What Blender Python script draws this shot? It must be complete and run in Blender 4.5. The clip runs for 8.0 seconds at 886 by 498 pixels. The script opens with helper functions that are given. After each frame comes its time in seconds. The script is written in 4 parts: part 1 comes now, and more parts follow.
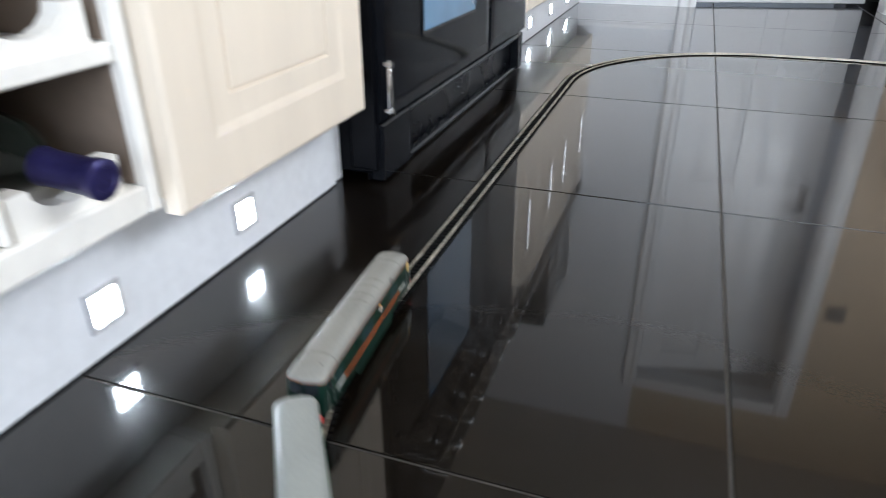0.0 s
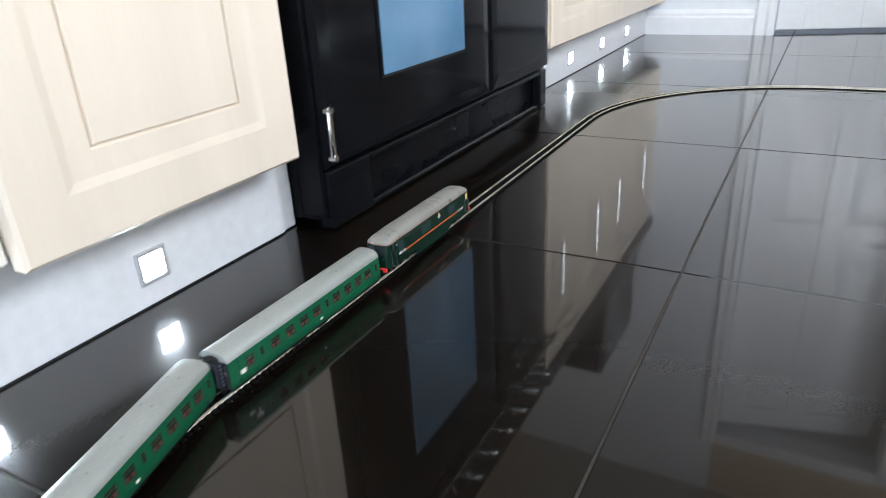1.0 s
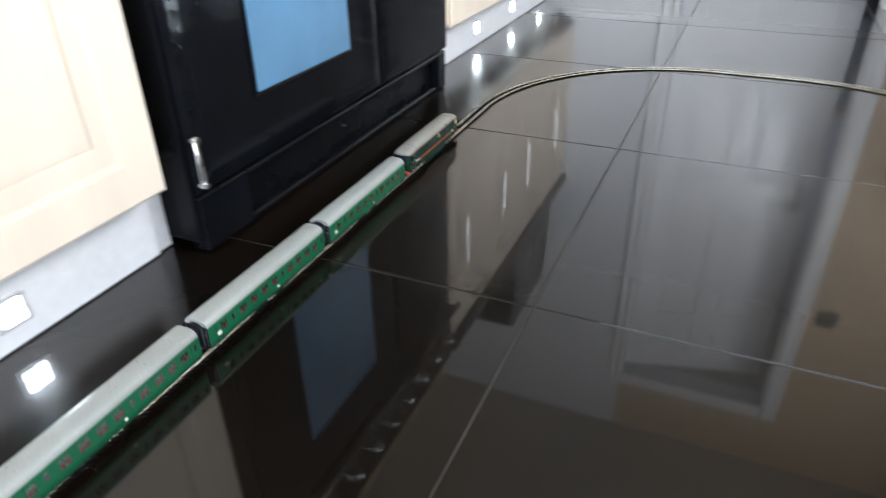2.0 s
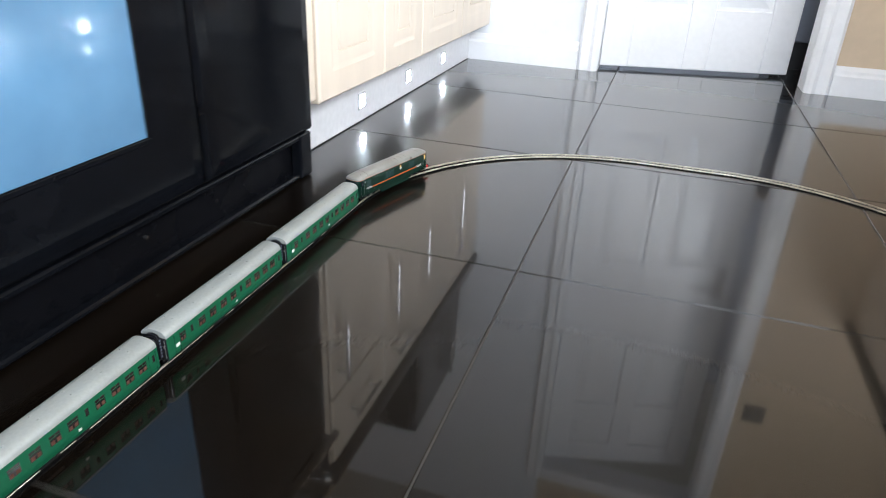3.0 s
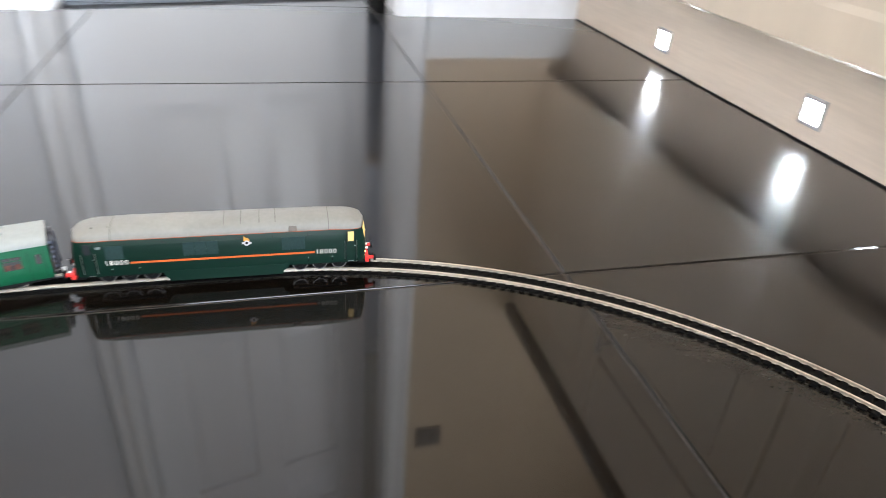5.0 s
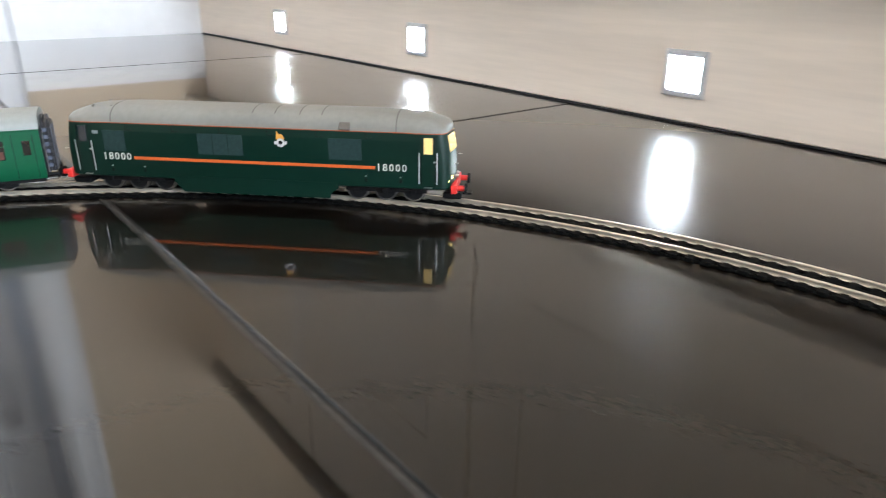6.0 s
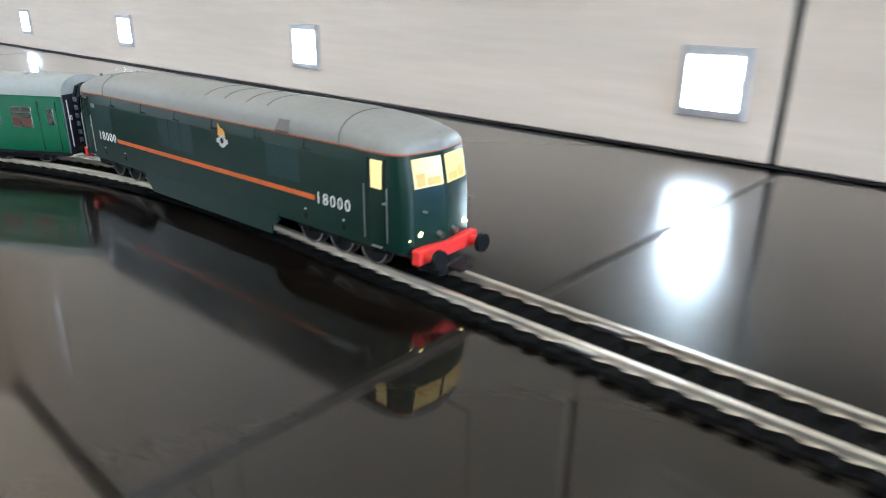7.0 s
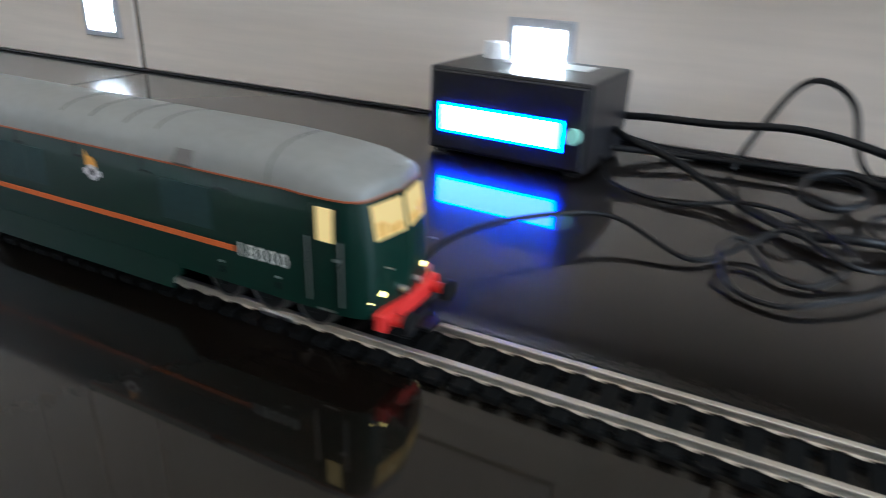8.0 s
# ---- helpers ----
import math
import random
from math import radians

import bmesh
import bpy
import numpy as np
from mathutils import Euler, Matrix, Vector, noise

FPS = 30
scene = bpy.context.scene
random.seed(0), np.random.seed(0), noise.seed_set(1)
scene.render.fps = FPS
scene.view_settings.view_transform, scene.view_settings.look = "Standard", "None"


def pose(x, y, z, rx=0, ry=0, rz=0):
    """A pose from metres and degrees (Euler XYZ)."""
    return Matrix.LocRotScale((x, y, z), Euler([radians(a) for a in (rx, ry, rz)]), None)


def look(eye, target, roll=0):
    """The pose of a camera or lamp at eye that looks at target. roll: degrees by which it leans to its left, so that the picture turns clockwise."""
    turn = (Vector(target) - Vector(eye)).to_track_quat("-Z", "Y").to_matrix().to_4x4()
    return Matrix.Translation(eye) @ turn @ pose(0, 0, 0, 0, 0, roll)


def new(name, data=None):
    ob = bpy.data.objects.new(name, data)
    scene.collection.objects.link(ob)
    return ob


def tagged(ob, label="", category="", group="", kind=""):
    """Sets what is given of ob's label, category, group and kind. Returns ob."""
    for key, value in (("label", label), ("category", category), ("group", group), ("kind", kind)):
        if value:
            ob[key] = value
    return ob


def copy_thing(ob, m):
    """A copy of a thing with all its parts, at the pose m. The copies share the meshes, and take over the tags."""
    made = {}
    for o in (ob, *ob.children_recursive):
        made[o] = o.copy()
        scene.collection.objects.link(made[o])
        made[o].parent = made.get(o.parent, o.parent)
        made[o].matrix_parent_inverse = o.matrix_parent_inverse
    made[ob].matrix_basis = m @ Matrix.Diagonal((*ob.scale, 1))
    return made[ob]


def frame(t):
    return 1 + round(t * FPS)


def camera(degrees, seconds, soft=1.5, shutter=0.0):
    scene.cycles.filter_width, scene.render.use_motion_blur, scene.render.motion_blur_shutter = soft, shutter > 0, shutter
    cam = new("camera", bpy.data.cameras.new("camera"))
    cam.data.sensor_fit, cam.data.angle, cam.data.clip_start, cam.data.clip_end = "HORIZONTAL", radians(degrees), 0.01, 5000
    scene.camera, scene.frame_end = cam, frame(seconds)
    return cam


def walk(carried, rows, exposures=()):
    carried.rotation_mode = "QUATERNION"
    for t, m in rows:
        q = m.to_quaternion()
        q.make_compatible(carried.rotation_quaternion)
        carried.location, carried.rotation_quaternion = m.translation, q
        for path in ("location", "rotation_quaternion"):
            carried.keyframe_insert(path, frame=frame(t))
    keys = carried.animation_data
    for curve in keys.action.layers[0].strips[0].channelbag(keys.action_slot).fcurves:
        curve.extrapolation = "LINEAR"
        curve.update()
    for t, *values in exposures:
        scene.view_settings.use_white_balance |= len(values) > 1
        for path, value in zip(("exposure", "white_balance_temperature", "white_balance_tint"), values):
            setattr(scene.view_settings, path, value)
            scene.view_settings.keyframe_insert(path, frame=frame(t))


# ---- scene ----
cam = camera(66.8, 8.0, soft=0.8, shutter=0.4)
PATH = [
    (0, (-0.082, -1.562, 0.392), (-0.677, 0.118, -0.516), -0.1),
    (0.3, (-0.009, -1.504, 0.336), (-0.599, 0.192, -0.545), -0.6),
    (0.5, (0.028, -1.48, 0.326), (-0.681, 0.132, -0.622), 2.3),
    (0.7, (0.097, -1.432, 0.371), (-0.805, 0.116, -0.518), -0.9),
    (1, (0.114, -1.401, 0.389), (-0.789, 0.186, -0.427), -3.2),
    (1.5, (0.177, -1.372, 0.493), (-0.683, 0.202, -0.391), -4.5),
    (2, (0.191, -1.322, 0.535), (-0.508, 0.248, -0.488), -0.9),
    (2.2, (0.166, -1.262, 0.544), (-0.357, 0.388, -0.457), 0.6),
    (3.3, (0.158, -0.735, 0.486), (-0.353, 0.990, -0.388), 3.5),
    (3.5, (0.154, -0.579, 0.496), (-0.264, 1.16, -0.399), 4.3),
    (4, (0.202, -0.293, 0.459), (0.052, 1.48, -0.454), 5.3),
    (4.5, (0.292, -0.053, 0.404), (0.353, 1.669, -0.612), 2.8),
    (5, (0.34, 0.122, 0.330), (0.823, 1.781, -0.682), 4.4),
    (5.2, (0.38, 0.173, 0.273), (1.078, 1.785, -0.684), 4.9),
    (6.3, (0.57, 0.065, 0.107), (1.839, 1.437, -0.605), 0.7),
    (6.5, (0.614, 0.028, 0.098), (1.937, 1.357, -0.598), 1.1),
    (6.8, (0.653, -0.059, 0.101), (2.015, 1.22, -0.613), -0.8),
    (7, (0.677, -0.113, 0.094), (2.052, 1.161, -0.606), 0.6),
    (7.2, (0.686, -0.194, 0.095), (2.097, 1.026, -0.627), 1.4),
    (7.3, (0.686, -0.23, 0.094), (2.132, 0.938, -0.642), 1.8),
    (7.5, (0.682, -0.293, 0.099), (2.206, 0.753, -0.664), 2.1),
    (7.7, (0.688, -0.379, 0.104), (2.302, 0.49, -0.694), 3.0),
    (7.8, (0.694, -0.425, 0.101), (2.326, 0.424, -0.684), 2.7),
    (8, (0.687, -0.487, 0.106), (2.324, 0.32, -0.711), 2.1),
]
walk(cam, [(t, look(eye, target, roll)) for t, eye, target, roll in PATH],
     exposures=[(0, -0.80, 6050, 6), (1.0, -0.70, 6050, 6), (1.5, -0.70, 6150, 6), (2.0, -0.42, 6100, 6), (3.5, -0.28, 6150, 7), (4.0, -0.36, 6100, 7), (4.5, -0.15, 6200, 8), (5.2, 0.36, 6300, 8), (6.3, 0.28, 5900, 4), (7.0, 0.44, 5550, 2), (7.5, -0.04, 5600, 3), (8.0, -0.32, 5500, 3)])

# ---- light ----
world = bpy.data.worlds.new("sky")
scene.world = world
world.use_nodes = True
wn = world.node_tree
sky = wn.nodes.new("ShaderNodeTexSky")
sky.sky_type, sky.sun_disc = "NISHITA", False
sky.sun_elevation, sky.sun_rotation = radians(38), radians(160)
wn.links.new(sky.outputs[0], wn.nodes["Background"].inputs[0])
wn.nodes["Background"].inputs[1].default_value = 0.15


def area_lamp(name, m, sx, sy, watts, color):
    d = bpy.data.lights.new(name, "AREA")
    d.shape, d.size, d.size_y, d.energy, d.color = "RECTANGLE", sx, sy, watts, color
    ob = new(name, d)
    ob.matrix_world = m
    return ob


# daylight in the opening of the garden doors behind the walk
area_lamp("daylight", look((0.62, -3.12, 1.25), (0.25, 1.7, 0.7)), 1.7, 1.9, 135, (0.83, 0.89, 1.0))
# daylight in an unseen window added over the long worktop, brightening the left cabinets
area_lamp("daylight", look((1.72, -0.1, 1.55), (-0.6, 0.2, 0.45)), 1.7, 0.9, 128, (0.93, 0.93, 0.95))
# daylight in an unseen hall window, added to brighten the gap beyond the door
area_lamp("daylight", look((-1.16, 2.7, 1.5), (0.9, 2.5, 0.7)), 0.9, 0.9, 55, (0.83, 0.89, 1.0))

# ---- materials ----
def mat(name, base, rough=0.5, metal=0.0, grain=0.0, scale=40.0, stain=0.0, stain_scale=3.0, bump=0.0, bump_scale=200.0,
        emit=None, power=0.0, coat=0.0, spec=0.5, stretch=(1, 1, 1), random_shade=0.0):
    m = bpy.data.materials.new(name)
    m.use_nodes = True
    nt = m.node_tree
    b = nt.nodes["Principled BSDF"]
    b.inputs["Base Color"].default_value = (*base, 1)
    b.inputs["Roughness"].default_value = rough
    b.inputs["Metallic"].default_value = metal
    b.inputs["Specular IOR Level"].default_value = spec
    b.inputs["Coat Weight"].default_value = coat
    b.inputs["Coat Roughness"].default_value = 0.04
    b.inputs["Coat IOR"].default_value = 1.43
    if emit:
        b.inputs["Emission Color"].default_value = (*emit, 1)
        b.inputs["Emission Strength"].default_value = power
    if grain or stain or bump or random_shade:
        tc = nt.nodes.new("ShaderNodeTexCoord")
        mp = nt.nodes.new("ShaderNodeMapping")
        mp.inputs["Scale"].default_value = stretch
        nt.links.new(tc.outputs["Object"], mp.inputs[0])
        last = None

        def shade(fac, low, high):
            nonlocal last
            ramp = nt.nodes.new("ShaderNodeMapRange")
            ramp.inputs["From Min"].default_value, ramp.inputs["From Max"].default_value = 0.3, 0.7
            ramp.inputs["To Min"].default_value, ramp.inputs["To Max"].default_value = low, high
            nt.links.new(fac, ramp.inputs[0])
            mul = nt.nodes.new("ShaderNodeVectorMath")
            mul.operation = "SCALE"
            if last is None:
                mul.inputs[0].default_value = base
            else:
                nt.links.new(last, mul.inputs[0])
            nt.links.new(ramp.outputs[0], mul.inputs["Scale"])
            last = mul.outputs[0]

        def tex(s, detail=4):
            n = nt.nodes.new("ShaderNodeTexNoise")
            n.inputs["Scale"].default_value, n.inputs["Detail"].default_value = s, detail
            nt.links.new(mp.outputs[0], n.inputs["Vector"])
            return n
        if grain:
            shade(tex(scale).outputs[0], 1 - grain, 1 + grain)
        if stain:
            n = tex(stain_scale, 6)
            shade(n.outputs[0], 1 - stain, 1 + stain)
            rr = nt.nodes.new("ShaderNodeMapRange")
            rr.inputs["To Min"].default_value, rr.inputs["To Max"].default_value = rough * (1 - stain), rough * (1 + stain)
            nt.links.new(n.outputs[0], rr.inputs[0])
            nt.links.new(rr.outputs[0], b.inputs["Roughness"])
        if random_shade:
            oi = nt.nodes.new("ShaderNodeObjectInfo")
            rr = nt.nodes.new("ShaderNodeMapRange")
            rr.inputs["To Min"].default_value, rr.inputs["To Max"].default_value = 0.15, 0.85
            nt.links.new(oi.outputs["Random"], rr.inputs[0])
            shade(rr.outputs[0], 1 - random_shade, 1 + random_shade)
        if last is not None:
            nt.links.new(last, b.inputs["Base Color"])
        if bump:
            bp = nt.nodes.new("ShaderNodeBump")
            bp.inputs["Strength"].default_value, bp.inputs["Distance"].default_value = bump, 0.001
            nt.links.new(tex(bump_scale).outputs[0], bp.inputs["Height"])
            nt.links.new(bp.outputs[0], b.inputs["Normal"])
    return m


TILE = mat("polished_black_porcelain", (0.0042, 0.0029, 0.0019), 0.28, grain=0.12, scale=400, spec=0.07, coat=1.0, random_shade=0.12)
GROUT = mat("grey_grout", (0.05, 0.045, 0.04), 0.8, grain=0.3, scale=300, stain=0.3, stain_scale=8)
CREAM = mat("cream_painted_wood", (0.76, 0.665, 0.55), 0.38, grain=0.012, scale=60, stain=0.04, stain_scale=4, bump=0.012, bump_scale=300, stretch=(4, 4, 0.4))
PLINTH_L = mat("white_plinth_board", (0.74, 0.75, 0.78), 0.35, grain=0.04, scale=60, stain=0.05, bump=0.02)
PLINTH_R = mat("pale_wood_grain_plinth_board", (0.83, 0.735, 0.645), 0.42, grain=0.035, scale=14, stain=0.06, stain_scale=2, bump=0.02, stretch=(1, 1, 14))
CARCASS = mat("cream_carcass_board", (0.72, 0.66, 0.57), 0.45, grain=0.04, scale=60, stain=0.05)
SHELF = mat("white_melamine", (0.8, 0.77, 0.72), 0.4, grain=0.03, scale=50, stain=0.04)
WORKTOP = mat("black_granite_worktop", (0.015, 0.015, 0.016), 0.12, grain=0.5, scale=250, stain=0.2)
BLACK_ENAMEL = mat("black_enamel", (0.004, 0.0045, 0.006), 0.10, grain=0.15, scale=50, stain=0.25, stain_scale=6, bump=0.01, bump_scale=40, spec=0.13)
BLACK_SATIN = mat("black_satin_steel", (0.004, 0.0042, 0.0055), 0.28, spec=0.1, grain=0.15, scale=60, stain=0.25, stain_scale=6)
# blue base colour stands in for a bright reflection on the oven glass
OVEN_GLASS = mat("oven_glass_with_painted_reflection", (0.10, 0.22, 0.36), 0.12, spec=0.8, coat=1.0, stain=0.25, stain_scale=5)
OVEN_DARK = mat("black_door_glass", (0.004, 0.004, 0.005), 0.05, coat=0.4)
CHROME = mat("brushed_chrome", (0.75, 0.75, 0.76), 0.18, 1.0, grain=0.06, scale=200, bump=0.02)
POLISHED = mat("polished_chrome", (0.9, 0.9, 0.9), 0.06, 1.0, grain=0.03, scale=200)
SWITCH_GREY = mat("pewter_switch_plate", (0.16, 0.15, 0.14), 0.4, 0.4, grain=0.06, scale=200)
WALL = mat("warm_magnolia_paint", (0.60, 0.475, 0.34), 0.7, grain=0.03, scale=30, stain=0.04, stain_scale=1.5, bump=0.06, bump_scale=250)
WHITE_WALL = mat("cool_white_wall_paint", (0.78, 0.80, 0.84), 0.6, grain=0.02, scale=30, stain=0.03, stain_scale=1.5, bump=0.05, bump_scale=250)
CEILING = mat("white_ceiling_paint", (0.64, 0.60, 0.54), 0.8, grain=0.02, scale=30, stain=0.03)
WHITE_GLOSS = mat("white_gloss_paint", (0.86, 0.865, 0.885), 0.28, grain=0.02, scale=40, stain=0.04, bump=0.03, bump_scale=180)
LED = mat("white_led_diffuser", (0.9, 0.9, 0.9), 0.4, emit=(0.86, 0.93, 1.0), power=190.0)
LED_RIM = mat("brushed_steel_lamp_bezel", (0.52, 0.52, 0.54), 0.4, 0.3, grain=0.06, scale=200)
RAIL = mat("nickel_silver_rail", (0.66, 0.61, 0.52), 0.45, 0.9, grain=0.12, scale=150, stain=0.2, stain_scale=20)
SLEEPER = mat("black_plastic_sleeper", (0.003, 0.003, 0.0028), 0.85, grain=0.2, scale=400, spec=0.12, random_shade=0.2)
LOCO_GREEN = mat("dark_green_loco_paint", (0.003, 0.0195, 0.0125), 0.36, spec=0.24, grain=0.06, scale=300, stain=0.15, stain_scale=18, bump=0.02, bump_scale=900)
LOCO_PANEL = mat("faded_green_grille", (0.018, 0.040, 0.039), 0.5, spec=0.25, grain=0.15, scale=700, bump=0.1, bump_scale=1500)
LOCO_ROOF = mat("grey_roof_paint", (0.225, 0.22, 0.20), 0.5, grain=0.05, scale=300, stain=0.08, stain_scale=22, bump=0.03, bump_scale=900)
HATCH = mat("brown_grey_hatch_paint", (0.12, 0.105, 0.09), 0.6, grain=0.1, scale=500)
RIB = mat("dark_roof_seam", (0.12, 0.11, 0.1), 0.6, grain=0.1, scale=500)
ORANGE = mat("orange_lining_paint", (0.60, 0.125, 0.028), 0.45, grain=0.08, scale=600, spec=0.3)
LINING = mat("dull_orange_cantrail_paint", (0.36, 0.085, 0.03), 0.5, grain=0.15, scale=600, spec=0.3)
LETTER = mat("cream_transfer_lettering", (0.75, 0.74, 0.68), 0.5, grain=0.08, scale=900)
LOCO_LABEL = mat("grey_data_transfer", (0.22, 0.25, 0.25), 0.6, grain=0.3, scale=1500)
EMBLEM_GOLD = mat("gold_emblem_transfer", (0.75, 0.36, 0.06), 0.5, grain=0.1, scale=900)
EMBLEM_WHITE = mat("silver_emblem_transfer", (0.62, 0.60, 0.62), 0.5, grain=0.2, scale=900)
RED = mat("red_buffer_beam_paint", (0.72, 0.035, 0.03), 0.42, grain=0.06, scale=500, stain=0.1, stain_scale=40)
RUNNING = mat("black_running_gear", (0.006, 0.006, 0.0065), 0.6, grain=0.2, scale=600, spec=0.2)
TYRE = mat("steel_tyre", (0.20, 0.19, 0.18), 0.4, 1.0, grain=0.1, scale=400)
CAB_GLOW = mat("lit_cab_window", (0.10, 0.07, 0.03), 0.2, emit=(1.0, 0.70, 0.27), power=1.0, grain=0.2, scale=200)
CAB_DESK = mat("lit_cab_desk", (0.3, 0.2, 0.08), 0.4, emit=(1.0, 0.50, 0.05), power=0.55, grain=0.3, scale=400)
CAB_DARK = mat("dark_cab_window", (0.02, 0.025, 0.03), 0.06, coat=0.6)
LAMP_GLOW = mat("lit_marker_lamp", (0.9, 0.8, 0.4), 0.3, emit=(1.0, 0.74, 0.22), power=9.0)
STEEL = mat("bright_steel_wire", (0.6, 0.6, 0.6), 0.3, 1.0, grain=0.05, scale=500)
COACH_GREEN = mat("bright_green_coach_paint", (0.009, 0.096, 0.043), 0.34, spec=0.25, grain=0.05, scale=300, stain=0.08, stain_scale=18, bump=0.02, bump_scale=900)
COACH_ROOF = mat("pale_grey_coach_roof", (0.28, 0.295, 0.28), 0.42, grain=0.05, scale=300, stain=0.07, stain_scale=20)
COACH_GLASS = mat("dark_coach_window", (0.022, 0.020, 0.018), 0.1, grain=0.3, scale=250, coat=0.4)
SEAT_BROWN = mat("brown_seat_moulding", (0.09, 0.03, 0.02), 0.6, grain=0.2, scale=400)
# faceplate colour, also used as painted highlight on the bellows folds
FOLD = mat("blue_grey_faceplate_and_fold_highlight", (0.13, 0.15, 0.20), 0.4, grain=0.2, scale=500)
GANGWAY = mat("black_gangway_moulding", (0.012, 0.012, 0.016), 0.35, grain=0.2, scale=500)
PLASTIC_BLACK = mat("black_abs_plastic", (0.012, 0.012, 0.014), 0.36, grain=0.1, scale=400, stain=0.15, stain_scale=30, bump=0.05, bump_scale=1500)
SCREEN = mat("lit_blue_display", (0.1, 0.2, 0.9), 0.3, emit=(0.11, 0.25, 1.0), power=20.0)
# strong glow added round the display, to throw a blue haze on the floor
SCREEN_HAZE = mat("blue_haze_display_edge", (0.02, 0.05, 0.8), 0.3, emit=(0.005, 0.03, 1.0), power=300.0)
GREEN_LED = mat("pale_green_led", (0.3, 0.5, 0.42), 0.3, emit=(0.35, 0.9, 0.75), power=0.35)
KNOB_WHITE = mat("white_knob_plastic", (0.82, 0.82, 0.82), 0.35, grain=0.03, scale=300)
CABLE = mat("black_pvc_cable", (0.008, 0.008, 0.009), 0.45, spec=0.25, grain=0.1, scale=600)
CLIP_WIRE = mat("orange_brown_wire", (0.55, 0.16, 0.07), 0.45, grain=0.1, scale=600)
BOTTLE = mat("dark_green_bottle_glass", (0.006, 0.009, 0.007), 0.06, coat=0.5, stain=0.2, stain_scale=20)
FOIL = mat("dark_blue_foil_capsule", (0.030, 0.026, 0.105), 0.28, 0.5, grain=0.2, scale=250, bump=0.2, bump_scale=500)
HALL_GREY = mat("slate_grey_cabinet_paint", (0.16, 0.175, 0.21), 0.45, grain=0.04, scale=60, stain=0.05)
HALL_WALL = mat("pale_blue_grey_hall_paint", (0.55, 0.58, 0.64), 0.7, grain=0.03, scale=30, stain=0.05)
OAK = mat("pale_oak_board", (0.50, 0.36, 0.24), 0.45, grain=0.12, scale=12, stain=0.1, stain_scale=3, stretch=(1, 12, 12))
# dark taupe stands in for the shade inside the rack
RACK_SHADE = mat("shade_toned_carcass_lining", (0.17, 0.13, 0.10), 0.6, grain=0.06, scale=60, stain=0.08)
GOLD_FOIL = mat("gold_foil_capsule", (0.55, 0.33, 0.10), 0.3, 0.6, grain=0.2, scale=250, bump=0.2, bump_scale=500)
FRAME_WHITE = mat("white_upvc_frame", (0.8, 0.8, 0.8), 0.3, grain=0.02, scale=50, stain=0.03)


# ---- mesh helpers ----
def box(bm, x0, x1, y0, y1, z0, z1, bevel=0.0, seg=1):
    made = bmesh.ops.create_cube(bm, size=1.0)["verts"]
    for v in made:
        v.co = Vector(((x0 + x1) / 2 + v.co.x * (x1 - x0), (y0 + y1) / 2 + v.co.y * (y1 - y0), (z0 + z1) / 2 + v.co.z * (z1 - z0)))
    if bevel:
        edges = list({e for v in made for e in v.link_edges})
        bmesh.ops.bevel(bm, geom=edges, offset=bevel, segments=seg, affect="EDGES", profile=0.5)


def rod(bm, a, b, r, seg=10, r2=None, caps=True):
    a, b = Vector(a), Vector(b)
    m = Matrix.Translation((a + b) / 2) @ (b - a).to_track_quat("Z", "Y").to_matrix().to_4x4()
    bmesh.ops.create_cone(bm, cap_ends=caps, segments=seg, radius1=r, radius2=r if r2 is None else r2, depth=(b - a).length, matrix=m)


def prism(bm, pts, axis, a, b):
    """A polygon of two coordinates pushed along the third axis from a to b."""
    def at(p, d):
        return {"x": (d, p[0], p[1]), "y": (p[0], d, p[1]), "z": (p[0], p[1], d)}[axis]
    lo, hi = [bm.verts.new(at(p, a)) for p in pts], [bm.verts.new(at(p, b)) for p in pts]
    n = len(pts)
    bm.faces.new(lo), bm.faces.new(hi)
    for i in range(n):
        bm.faces.new((lo[i], lo[(i + 1) % n], hi[(i + 1) % n], hi[i]))
    bmesh.ops.recalc_face_normals(bm, faces=bm.faces)


def loft(bm, rings, caps=True, closed=True):
    rows = [[bm.verts.new(p) for p in ring] for ring in rings]
    n = len(rows[0])
    for r0, r1 in zip(rows, rows[1:]):
        for i in range(n if closed else n - 1):
            bm.faces.new((r0[i], r0[(i + 1) % n], r1[(i + 1) % n], r1[i]))
    if caps:
        bm.faces.new(rows[0]), bm.faces.new(rows[-1])
    bmesh.ops.recalc_face_normals(bm, faces=bm.faces)


def tube(bm, pts, r, seg=8):
    """A round cable through the points, smoothed."""
    pts = [Vector(p) for p in pts]
    fine = []
    for i in range(len(pts) - 1):
        p0, p1, p2, p3 = pts[max(i - 1, 0)], pts[i], pts[i + 1], pts[min(i + 2, len(pts) - 1)]
        for k in range(8):
            u = k / 8
            fine.append(0.5 * (2 * p1 + (p2 - p0) * u + (2 * p0 - 5 * p1 + 4 * p2 - p3) * u * u + (3 * p1 - p0 - 3 * p2 + p3) * u ** 3))
    fine.append(pts[-1])
    rings, side = [], None
    for i, p in enumerate(fine):
        d = (fine[min(i + 1, len(fine) - 1)] - fine[max(i - 1, 0)]).normalized()
        side = d.orthogonal().normalized() if side is None else (side - d * side.dot(d)).normalized()
        up = d.cross(side)
        rings.append([p + r * (math.cos(a) * side + math.sin(a) * up) for a in (2 * math.pi * k / seg for k in range(seg))])
    loft(bm, rings)


